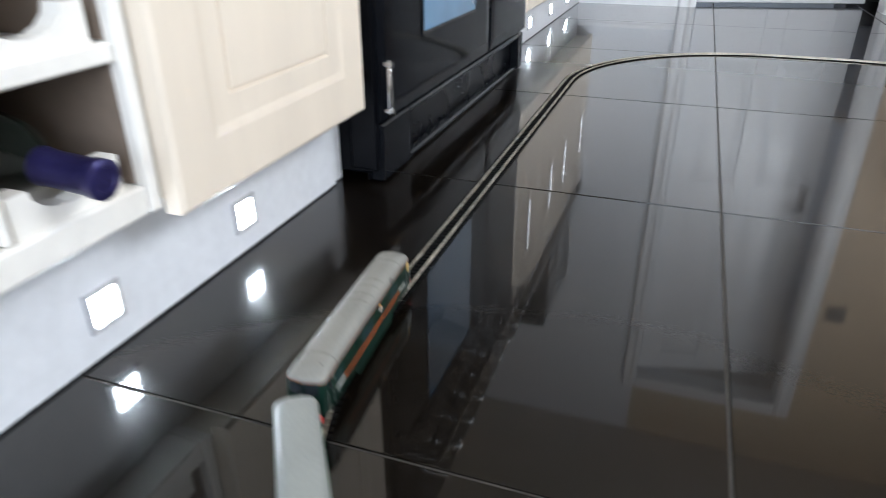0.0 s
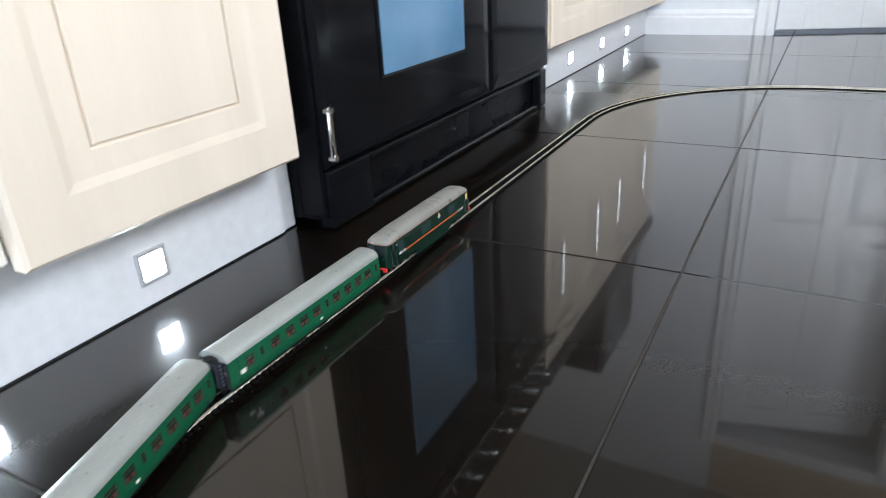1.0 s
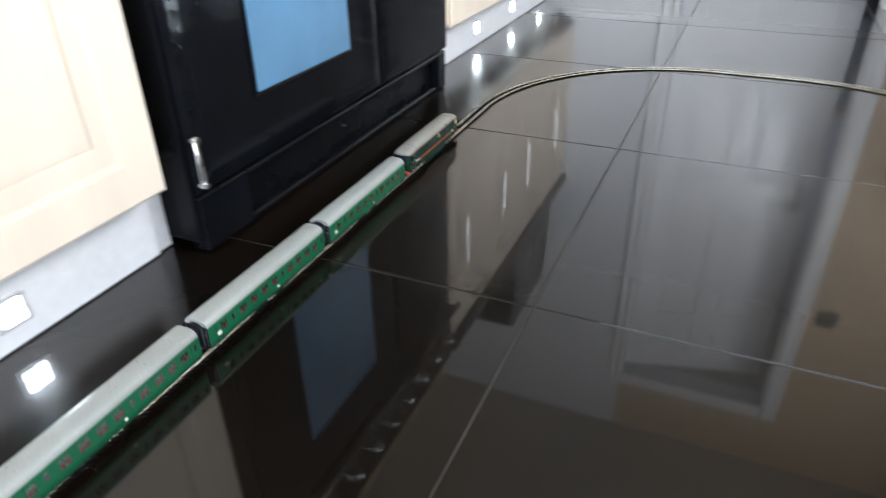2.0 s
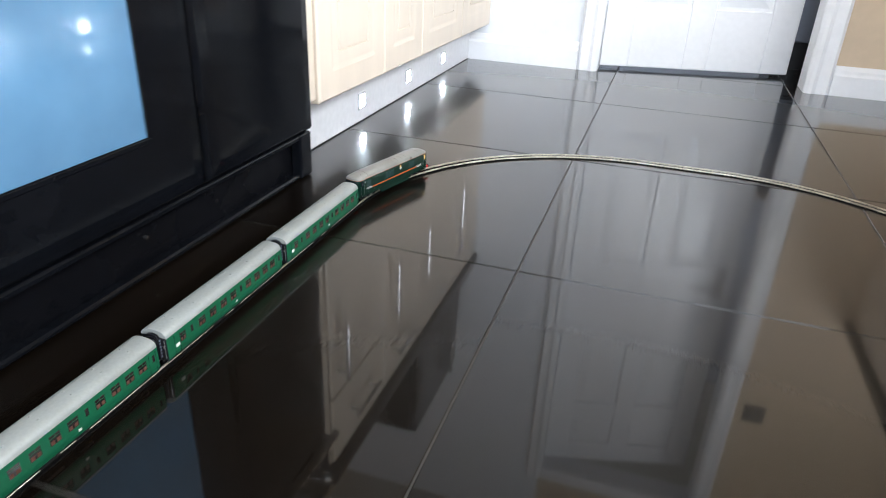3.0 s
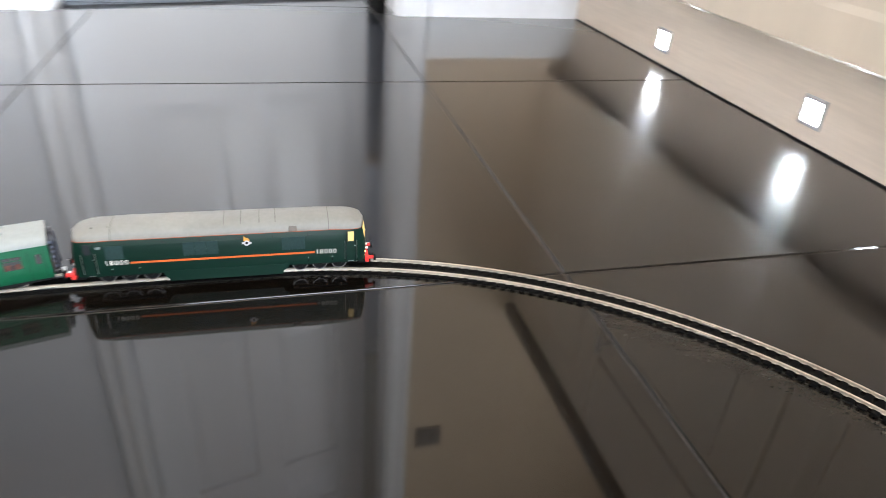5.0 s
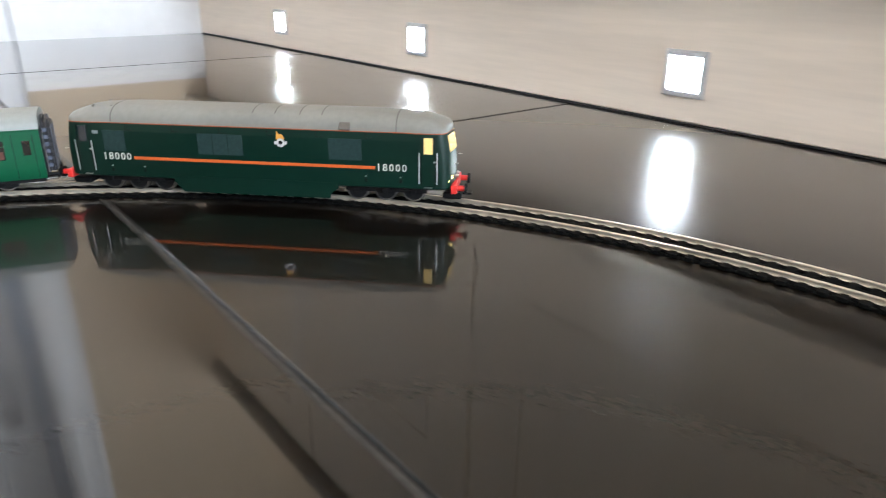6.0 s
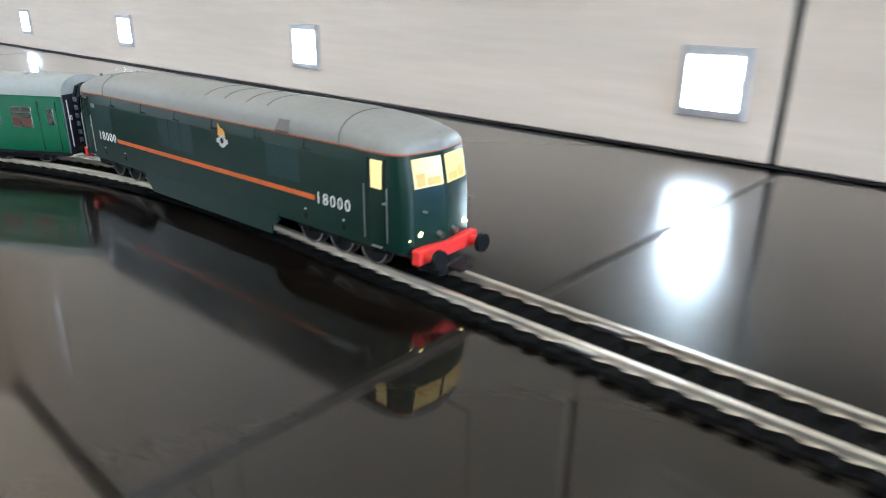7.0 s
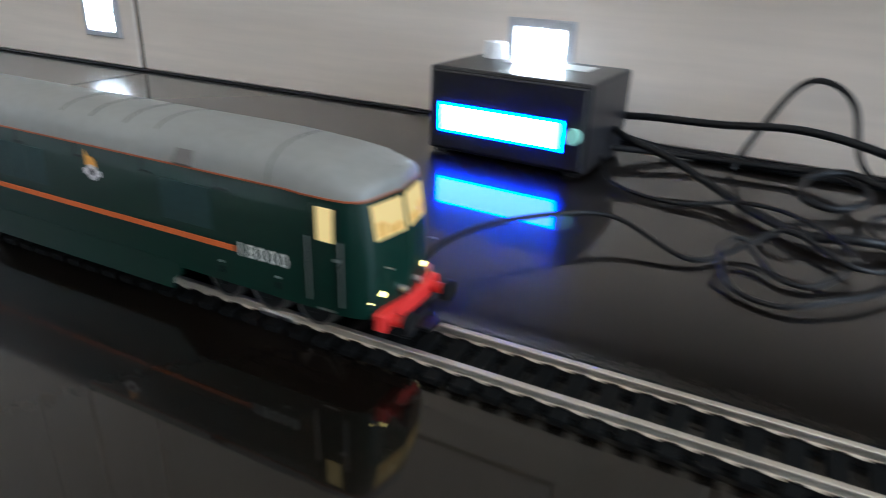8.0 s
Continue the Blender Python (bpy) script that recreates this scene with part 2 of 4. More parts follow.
def finish(name, bm, material, smooth=0.0):
    me = bpy.data.meshes.new(name)
    if smooth:
        for f in bm.faces:
            f.smooth = True
        for e in bm.edges:
            if len(e.link_faces) == 2 and e.calc_face_angle(0) > radians(smooth):
                e.smooth = False
    bm.to_mesh(me)
    bm.free()
    for m in material if isinstance(material, (list, tuple)) else (material,):
        me.materials.append(m)
    return me


def part(name, bm, material, parent=None, label="", smooth=0.0):
    ob = new(name, finish(name, bm, material, smooth))
    ob.parent = parent
    return tagged(ob, label)


def solid(name, material, parent=None, label="", bevel=0.0, seg=1, boxes=()):
    bm = bmesh.new()
    for b in boxes:
        box(bm, *b, bevel=bevel, seg=seg)
    return part(name, bm, material, parent, label)


def thing(name, label, category, group="", m=None):
    ob = new(name)
    ob.empty_display_size = 0.02
    if m is not None:
        ob.matrix_world = m
    return tagged(ob, label, category, group)


# ---- plan ----
XL, XR, YB, YS, ZC = -0.58, 1.10, 1.73, -3.2, 2.4      # plinth lines, door wall, garden wall, ceiling
XLW, XRW = -1.18, 1.70                                # walls behind the cabinets
XLD, XRD = -0.505, 1.045                              # fronts of the cabinet doors
ZD = 0.136                                            # lower edge of the doors


def structure(ob, label):
    return tagged(ob, label, kind="structure")


# floor: bed of grout, with the tiles let in as pieces at the end of the file
floor = structure(solid("floor", GROUT, boxes=[(XLW, XRW, YS, 3.4, -0.06, -0.0015)]), "polished black porcelain tiled kitchen floor with thin grey joints")
structure(solid("ceiling", CEILING, boxes=[(XLW - 0.1, XRW + 0.1, YS - 0.1, 3.5, ZC, ZC + 0.1)]), "plain white painted ceiling")
structure(solid("wall_west", WALL, boxes=[(XLW - 0.1, XLW, YS - 0.1, 2.2, -0.06, ZC), (XLW - 0.1, XLW, 3.2, 3.5, -0.06, ZC),
                                          (XLW - 0.1, XLW, 2.2, 3.2, -0.06, 1.0), (XLW - 0.1, XLW, 2.2, 3.2, 2.0, ZC)]), "cream painted wall behind the cabinets")
# right wall with an added, unseen window over the worktop
structure(solid("wall_east", WALL, boxes=[(XRW, XRW + 0.1, YS - 0.1, -1.0, -0.06, ZC), (XRW, XRW + 0.1, 0.8, 3.5, -0.06, ZC),
                                          (XRW, XRW + 0.1, -1.0, 0.8, -0.06, 1.08), (XRW, XRW + 0.1, -1.0, 0.8, 2.05, ZC)]), "cream painted wall with an added, unseen window over the worktop")
structure(solid("wall_south", WALL, boxes=[(XLW, -0.3, YS - 0.1, YS, -0.06, ZC), (1.5, XRW, YS - 0.1, YS, -0.06, ZC), (-0.3, 1.5, YS - 0.1, YS, 2.25, ZC)]), "cream painted wall with a wide garden door opening")
# door wall
DX0, DX1, DZ = -0.072, 0.645, 2.0
structure(solid("wall_north_stub", WHITE_WALL, boxes=[(XLW, DX0 - 0.012, YB, YB + 0.11, -0.06, ZC)]), "cool white painted wall between the cabinets and the door")
structure(solid("wall_north", WALL, boxes=[(DX1 + 0.012, XRW, YB, YB + 0.11, -0.06, ZC),
                                           (DX0 - 0.012, DX1 + 0.012, YB, YB + 0.11, DZ + 0.02, ZC)]), "cream painted wall with an internal door")
structure(solid("wall_hall", HALL_WALL, boxes=[(XLW, XRW, 3.4, 3.5, -0.06, ZC)]), "pale wall of the hall beyond the door")


# ---- door wall: skirting, architrave, door ----
def skirting(x0, x1):
    bm = bmesh.new()
    prism(bm, [(YB, 0.0), (YB - 0.018, 0.0), (YB - 0.018, 0.068), (YB - 0.013, 0.076), (YB - 0.013, 0.086), (YB - 0.006, 0.1), (YB, 0.1)], "x", x0, x1)
    return structure(part("baseboard", bm, WHITE_GLOSS), "white gloss moulded skirting board")


skirting(XL, DX0 - 0.077)
skirting(DX1 + 0.083, XR)


def architrave(x0, x1, flip):
    bm = bmesh.new()
    p = [(0, 0), (0.0, 0.012), (0.010, 0.022), (0.026, 0.018), (0.040, 0.018), (0.052, 0.024), (0.064, 0.020), (0.074, 0.012), (0.074, 0)]
    pts = [((x0 + a * (x1 - x0) / 0.074) if not flip else (x1 - a * (x1 - x0) / 0.074), YB - d) for a, d in p]
    prism(bm, pts, "z", 0.0, DZ + 0.07)
    return structure(part("trim", bm, WHITE_GLOSS), "white gloss moulded door architrave")


architrave(DX0 - 0.076, DX0 - 0.002, False)
architrave(DX1 + 0.002, DX1 + 0.082, True)
structure(solid("trim", WHITE_GLOSS, boxes=[(DX0 - 0.0, DX1 + 0.0, YB - 0.02, YB, DZ, DZ + 0.074)], bevel=0.004), "white gloss door head architrave")
structure(solid("door_lining", WHITE_GLOSS, boxes=[(DX0 - 0.012, DX0 - 0.001, YB + 0.001, YB + 0.112, 0, DZ), (DX1 + 0.001, DX1 + 0.012, YB + 0.001, YB + 0.112, 0, DZ),
                                                   (DX0 - 0.012, DX1 + 0.012, YB + 0.001, YB + 0.112, DZ, DZ + 0.018)]), "white gloss door lining")


def panel_door():
    d = thing("door_1", "white six-panel internal door standing ajar with a chrome lever handle", "door",
              m=Matrix.Translation((DX0 + 0.002, YB + 0.055, 0)) @ pose(0, 0, 0, 0, 0, 14.5))
    d["kind"] = "structure"
    w, h = 0.712, 1.98
    xs = [0.0, 0.105, 0.31, 0.402, 0.607, w]
    zs = [0.012, 0.235, 0.83, 1.0, 1.62, 1.72, 1.87, h]
    bm = bmesh.new()
    box(bm, 0.004, w - 0.004, 0.010, 0.030, 0.016, h - 0.004)
    for x0, x1 in ((xs[0], xs[1]), (xs[2], xs[3]), (xs[4], xs[5])):
        box(bm, x0, x1, 0, 0.04, 0.012, h, bevel=0.003)
    for z0, z1 in ((zs[0], zs[1]), (zs[2], zs[3]), (zs[4], zs[5]), (zs[6], zs[7])):
        for x0, x1 in ((xs[1], xs[2]), (xs[3], xs[4])):
            box(bm, x0 - 0.002, x1 + 0.002, 0.001, 0.039, z0, z1, bevel=0.003)
    part("door_leaf", bm, WHITE_GLOSS, d)
    for z0, z1 in ((zs[1], zs[2]), (zs[3], zs[4]), (zs[5], zs[6])):
        for x0, x1 in ((xs[1], xs[2]), (xs[3], xs[4])):
            bm = bmesh.new()
            a, b = 0.012, 0.045
            rings = []
            for inset, dy in ((a, 0.011), (a, 0.009), (b, 0.0015), (b + 0.004, 0.0015)):
                rings.append([(x0 + inset, dy, z0 + inset), (x1 - inset, dy, z0 + inset), (x1 - inset, dy, z1 - inset), (x0 + inset, dy, z1 - inset)])
            loft(bm, rings)
            part("door_panel", bm, WHITE_GLOSS, d)
    bm = bmesh.new()
    box(bm, w - 0.075, w - 0.035, -0.006, 0.002, 0.835, 0.985, bevel=0.002)
    rod(bm, (w - 0.055, -0.004, 0.955), (w - 0.055, -0.05, 0.955), 0.008)
    rod(bm, (w - 0.05, -0.045, 0.955), (w - 0.17, -0.05, 0.95), 0.009, r2=0.007)
    part("door_handle", bm, CHROME, d, "chrome lever handle on a backplate", smooth=40)


panel_door()


def hall_cabinet():
    """A low dark cabinet in the hall, glimpsed through the gap of the door."""
    c = thing("hall_cabinet", "low dark grey hall cabinet with a pale oak top", "cabinet", m=Matrix.Translation((0.58, 2.16, 0)))
    solid("plinth", PLASTIC_BLACK, c, boxes=[(0.01, 0.69, 0.03, 0.33, 0.001, 0.11)])
    solid("body", HALL_GREY, c, bevel=0.002, boxes=[(0, 0.7, 0.0, 0.34, 0.11, 0.52)])
    for x0, x1 in ((0.004, 0.348), (0.352, 0.696)):
        solid("door", HALL_GREY, c, bevel=0.003, boxes=[(x0, x1, -0.018, -0.001, 0.114, 0.516)])
    solid("top", OAK, c, "pale oak top", bevel=0.003, boxes=[(-0.012, 0.712, -0.03, 0.345, 0.521, 0.556)])


hall_cabinet()


# ---- cabinets ----
def bar_handle(parent, side, y, z0, z1):
    """A vertical chrome bar, side -1 for the left run."""
    bm = bmesh.new()
    x0 = 0.0
    rod(bm, (x0 + 0.030, y, z0), (x0 + 0.030, y, z1), 0.006)
    for z in (z0 + 0.02, z1 - 0.02):
        rod(bm, (x0, y, z), (x0 + 0.030, y, z), 0.005)
    return part("handle", bm, CHROME, parent, "brushed chrome bar handle", smooth=40)


def flat_handle(parent, y0, y1, z):
    bm = bmesh.new()
    rod(bm, (0.030, y0, z), (0.030, y1, z), 0.006)
    for y in (y0 + 0.02, y1 - 0.02):
        rod(bm, (0, y, z), (0.030, y, z), 0.005)
    return part("handle", bm, CHROME, parent, "brushed chrome bar handle", smooth=40)


def cabinet_door(parent, y0, y1, z0, z1, handle="", name="door"):
    """A cream door with a raised-and-fielded panel; its front is at x = 0 of the unit, facing +x."""
    bm = bmesh.new()
    g = 0.0015
    y0, y1 = y0 + g, y1 - g
    rings = []
    for inset, dx in ((0.0, -0.022), (0.0, -0.004), (0.004, 0.0), (0.058, 0.0), (0.068, -0.0016), (0.094, -0.0018), (0.0952, -0.0050), (0.0978, -0.0050), (0.099, -0.0016), (0.110, -0.0014)):
        k = min(inset, (z1 - z0) * 0.42, (y1 - y0) * 0.42)
        rings.append([(dx, y0 + k, z0 + k), (dx, y1 - k, z0 + k), (dx, y1 - k, z1 - k), (dx, y0 + k, z1 - k)])
    loft(bm, rings)
    d = part(name, bm, CREAM, parent)
    if handle == "low_y":
        bar_handle(d, 1, y0 + 0.04, z1 - 0.22, z1 - 0.05)
    elif handle == "high_y":
        bar_handle(d, 1, y1 - 0.04, z1 - 0.22, z1 - 0.05)
    elif handle == "drawer":
        flat_handle(d, (y0 + y1) / 2 - 0.08, (y0 + y1) / 2 + 0.08, (z0 + z1) / 2)
    return d


def base_unit(label, y0, y1, doors, side, depth=0.565):
    """doors: rows of (share of width start, end, z0, z1, handle). The unit stands in its own space, front facing +x."""
    m = Matrix.Translation((XLD, 0, 0)) if side < 0 else Matrix.Translation((XRD, 0, 0)) @ Matrix.Rotation(math.pi, 4, "Z")
    u = thing("base_cabinet", label, "cabinet", "kitchen base cabinets", m)
    a, b = (y0, y1) if side < 0 else (-y1, -y0)
    bm = bmesh.new()
    box(bm, -depth, -0.0225, a + 0.001, b - 0.001, 0.147, 0.862)
    part("body", bm, CARCASS, u)
    for s0, s1, z0, z1, h in doors:
        cabinet_door(u, a + (b - a) * s0, a + (b - a) * s1, z0, z1, h, "door" if h != "drawer" else "drawer_front")
    return u


TOP = 0.858
MID = 0.645
one = [(0, 1, ZD, TOP, "high_y")]
door_drawer = [(0, 1, ZD, MID, "low_y"), (0, 1, MID + 0.004, TOP, "drawer")]
pair = [(0, 0.5, ZD, TOP, "high_y"), (0.5, 1, ZD, TOP, "low_y")]
drawers = [(0, 1, ZD, 0.42, "drawer"), (0, 1, 0.424, 0.66, "drawer"), (0, 1, 0.664, TOP, "drawer")]
base_unit("cream base cabinet with a fielded panel door beside the range cooker", -1.0975, -0.698, [(0, 1, 0.131, TOP, "high_y")], -1)
base_unit("cream base cabinet with a door under a drawer by the cooker", 0.318, 0.668, door_drawer, -1)
base_unit("narrow cream base cabinet with a door under a drawer", 0.668, 0.946, door_drawer, -1)
base_unit("cream base cabinet with a door under a drawer near the doorway", 0.946, 1.346, door_drawer, -1)
base_unit("cream base cabinet against the end wall", 1.346, YB - 0.002, door_drawer, -1)
# filler beside the cooker
solid_filler = tagged(solid("filler_panel", CREAM, boxes=[(-1.07, -0.512, 0.282, 0.316, 0.145, TOP)], bevel=0.003), "cream fluted filler panel beside the range cooker", "filler panel")
plain = [(0, 1, ZD, TOP, "")]
for y0, y1, doors in ((-2.9, -2.3, pair), (-2.3, -1.7, drawers), (-1.7, -1.1, pair), (-1.1, -0.5, one), (-0.5, 0.1, plain), (0.1, 0.7, plain), (0.7, 1.2, [(0, 1, ZD, MID, "low_y"), (0, 1, MID + 0.004, TOP, "")]), (1.2, YB - 0.002, plain)):
    base_unit("cream base cabinet in the run with the pale wood plinth" if doors is not drawers else "cream three-drawer base cabinet in the run with the pale wood plinth", y0, y1, doors, 1)


def worktop(label, x0, x1, y0, y1):
    return tagged(solid("worktop", WORKTOP, boxes=[(x0, x1, y0, y1, 0.864, 0.902)], bevel=0.004, seg=2), label, "worktop")


worktop("black granite worktop over the wine rack and cabinet", XLW + 0.001, -0.485, -2.2, -0.696)
worktop("black granite worktop between the cooker and the door wall", XLW + 0.001, -0.485, 0.285, YB - 0.001)
worktop("long black granite worktop over the facing cabinets", 1.025, XRW - 0.001, -2.9, YB - 0.001)


def wine_rack():
    y0, y1 = -1.66, -1.0995
    r = thing("wine_rack_cabinet", "open cream wine rack cabinet with pigeonhole shelves", "wine rack", m=Matrix.Translation((XLD - 0.020, 0, -0.008)))
    solid("side_panel", SHELF, r, bevel=0.002, boxes=[(-0.56, 0.0, y1 - 0.015, y1, 0.147, 0.862)])
    solid("side_panel", SHELF, r, bevel=0.002, boxes=[(-0.56, 0.0, y0, y0 + 0.022, 0.147, 0.862)])
    # inside faces and back carry the shade of the cells as colour
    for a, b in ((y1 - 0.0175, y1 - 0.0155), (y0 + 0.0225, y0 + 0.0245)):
        solid("lining", RACK_SHADE, r, "inside face with shade put into its taupe colour", boxes=[(-0.545, -0.012, a, b, 0.176, 0.284)])
        solid("lining", RACK_SHADE, r, "inside face with shade put into its taupe colour", boxes=[(-0.545, -0.012, a, b, 0.303, 0.424)])
    solid("back_panel", RACK_SHADE, r, boxes=[(-0.56, -0.545, y0 + 0.022, y1 - 0.0155, 0.147, 0.862)])
    solid("base_panel", SHELF, r, bevel=0.002, boxes=[(-0.545, -0.002, y0 + 0.022, y1 - 0.0155, 0.147, 0.175)])
    for z in (0.285, 0.425, 0.565, 0.705, 0.845):
        solid("shelf", SHELF, r, bevel=0.002, boxes=[(-0.545, -0.004, y0 + 0.022, y1 - 0.0155, z, z + 0.017)])
    for k in range(1, 4):
        y = y0 + 0.022 + k * (y1 - y0 - 0.044) / 4
        solid("divider", SHELF, r, bevel=0.002, boxes=[(-0.545, -0.006, y - 0.004, y + 0.004, 0.176, 0.284)])
        solid("divider", SHELF, r, bevel=0.002, boxes=[(-0.545, -0.006, y - 0.004, y + 0.004, 0.303, 0.424)])
    for k in range(4):
        a = y0 + 0.03 + k * (y1 - y0 - 0.044) / 4
        w = (y1 - y0 - 0.044) / 4 - 0.018
        for z0 in (0.1752, 0.3022):
            bm = bmesh.new()
            pts = [(a, z0), (a + w, z0), (a + w, z0 + 0.034)]
            for i in range(9):
                t = math.pi * i / 8
                pts.append((a + w / 2 + 0.036 * math.cos(t), z0 + 0.034 - 0.022 * math.sin(t)))
            pts.append((a, z0 + 0.034))
            prism(bm, pts, "x", -0.030, -0.010)
            part("bottle_cradle", bm, SHELF, r)
    return y0, y1


RY0, RY1 = wine_rack()


def wine_bottle(y, z, out, foil, colour):
    b = thing("wine_bottle", f"dark wine bottle with {colour} foil lying in the rack", "bottle", "wine bottles", Matrix.Translation((XLD + out, y, z)) @ pose(0, 0, 0, 0, 4, 0))
    bm = bmesh.new()
    prof = [(-0.30, 0.001), (-0.30, 0.030), (-0.295, 0.0365), (-0.11, 0.0365), (-0.085, 0.030), (-0.066, 0.018), (-0.055, 0.0148), (-0.02, 0.0145)]
    loft(bm, [[(x, r * math.cos(a), r * math.sin(a)) for a in (2 * math.pi * k / 20 for k in range(20))] for x, r in prof])
    part("bottle", bm, BOTTLE, b, smooth=50)
    bm = bmesh.new()
    prof = [(-0.062, 0.0168), (-0.05, 0.0155), (-0.012, 0.0155), (-0.010, 0.0168), (0.0, 0.0168), (0.001, 0.0155), (0.0014, 0.010), (0.0006, 0.0095), (0.0006, 0.001)]
    loft(bm, [[(x, r * math.cos(a), r * math.sin(a)) for a in (2 * math.pi * k / 20 for k in range(20))] for x, r in prof])
    part("foil_capsule", bm, foil, b, f"crinkled {colour} foil capsule", smooth=50)


CELL = (RY1 - RY0 - 0.044) / 4
wine_bottle(RY1 - 0.022 - CELL * 0.5, 0.202, 0.010, FOIL, "dark blue")
wine_bottle(RY1 - 0.022 - CELL * 1.1, 0.338, -0.03, GOLD_FOIL, "gold")


# ---- range cooker ----
def range_cooker():
    y0, y1, xf = -0.690, 0.275, -0.497
    c = thing("range_cooker", "large black enamel range cooker with a glazed oven door", "cooker", m=Matrix.Translation((xf, 0, 0)))
    solid("body", BLACK_SATIN, c, bevel=0.004, boxes=[(-0.60, -0.034, y0 + 0.04, y1, 0.012, 0.895)])
    solid("side_trim", BLACK_SATIN, c, bevel=0.004, boxes=[(-0.06, -0.012, y0 + 0.034, y0 + 0.038, 0.02, 0.895)])
    # plinth: a frame round a deep kick recess
    p0, p1 = y0 + 0.0395, y1 - 0.004
    solid("plinth_back", BLACK_SATIN, c, boxes=[(-0.0335, -0.031, p0, p1, 0.002, 0.094)])
    for q in ((-0.030, -0.006, p0, p0 + 0.115, 0.002, 0.094), (-0.030, -0.006, p1 - 0.045, p1, 0.002, 0.094),
              (-0.030, -0.006, p0 + 0.1155, p1 - 0.0455, 0.083, 0.094), (-0.030, -0.010, p0 + 0.1155, p1 - 0.0455, 0.002, 0.012)):
        solid("plinth_rail", BLACK_ENAMEL, c, bevel=0.003, boxes=[q])
    bm = bmesh.new()
    rod(bm, (-0.031, -0.20, 0.05), (-0.028, -0.20, 0.05), 0.003, 10)
    part("plinth_screw", bm, CHROME, c, smooth=40)

    def oven_door(a, b, z0, z1, win):
        bm = bmesh.new()
        rings = []
        for inset, dx in ((0.0, -0.033), (0.0, -0.008), (0.008, 0.0), (0.03, 0.002)):
            rings.append([(dx, a + inset, z0 + inset), (dx, b - inset, z0 + inset), (dx, b - inset, z1 - inset), (dx, a + inset, z1 - inset)])
        loft(bm, rings)
        d = part("oven_door", bm, BLACK_ENAMEL, c)
        if win:
            wy0, wy1, wz0, wz1 = win
            solid("window_surround", BLACK_ENAMEL, d, bevel=0.0012, boxes=[(0.0022, 0.0045, wy0 - 0.010, wy1 + 0.010, wz0 - 0.010, wz0 - 0.002), (0.0022, 0.0045, wy0 - 0.010, wy1 + 0.010, wz1 + 0.002, wz1 + 0.010),
                                                            (0.0022, 0.0045, wy0 - 0.010, wy0 - 0.002, wz0 - 0.002, wz1 + 0.002), (0.0022, 0.0045, wy1 + 0.002, wy1 + 0.010, wz0 - 0.002, wz1 + 0.002)])
            # pane with its blue reflection painted in
            solid("oven_window", OVEN_GLASS, d, "oven glass with a blue reflection put into its colour", boxes=[(0.0022, 0.0040, wy0, wy1, wz0, wz1)])
        return d

    d = oven_door(y0 + 0.0395, -0.083, 0.098, 0.70, (-0.490, -0.205, 0.210, 0.56))
    bm = bmesh.new()
    box(bm, 0.003, 0.010, y0 + 0.040, y0 + 0.050, 0.110, 0.192, bevel=0.0025)
    rod(bm, (0.0, y0 + 0.045, 0.116), (0.012, y0 + 0.045, 0.116), 0.005)
    rod(bm, (0.0, y0 + 0.045, 0.186), (0.012, y0 + 0.045, 0.186), 0.005)
    part("hinge_bracket", bm, CHROME, d, "chrome hinge bracket", smooth=40)
    oven_door(-0.077, y1 - 0.004, 0.098, 0.70, None)
    # towel rails
    for a, b in ((y0 + 0.12, -0.12), (-0.05, y1 - 0.04)):
        bm = bmesh.new()
        rod(bm, (0.045, a, 0.665), (0.045, b, 0.665), 0.009)
        for y in (a + 0.02, b - 0.02):
            rod(bm, (0, y, 0.665), (0.045, y, 0.665), 0.007)
        part("rail_handle", bm, CHROME, c, "chrome towel rail handle", smooth=40)
    solid("control_panel", BLACK_ENAMEL, c, bevel=0.004, boxes=[(-0.033, 0.004, y0 + 0.0395, y1 - 0.004, 0.706, 0.892)])
    for k in range(9):
        y = y0 + 0.13 + k * 0.095
        bm = bmesh.new()
        rod(bm, (0.004, y, 0.785), (0.012, y, 0.785), 0.021, 18)
        rod(bm, (0.012, y, 0.785), (0.034, y, 0.785), 0.016, 18, r2=0.014)
        bmesh.ops.create_uvsphere(bm, u_segments=12, v_segments=8, radius=0.012, matrix=Matrix.Translation((0.032, y, 0.785)))
        part("control_knob", bm, POLISHED, c, "polished chrome control knob", smooth=40)
    solid("hob", BLACK_ENAMEL, c, bevel=0.004, boxes=[(-0.60, 0.0, y0 + 0.05, y1 - 0.002, 0.897, 0.912)])


range_cooker()


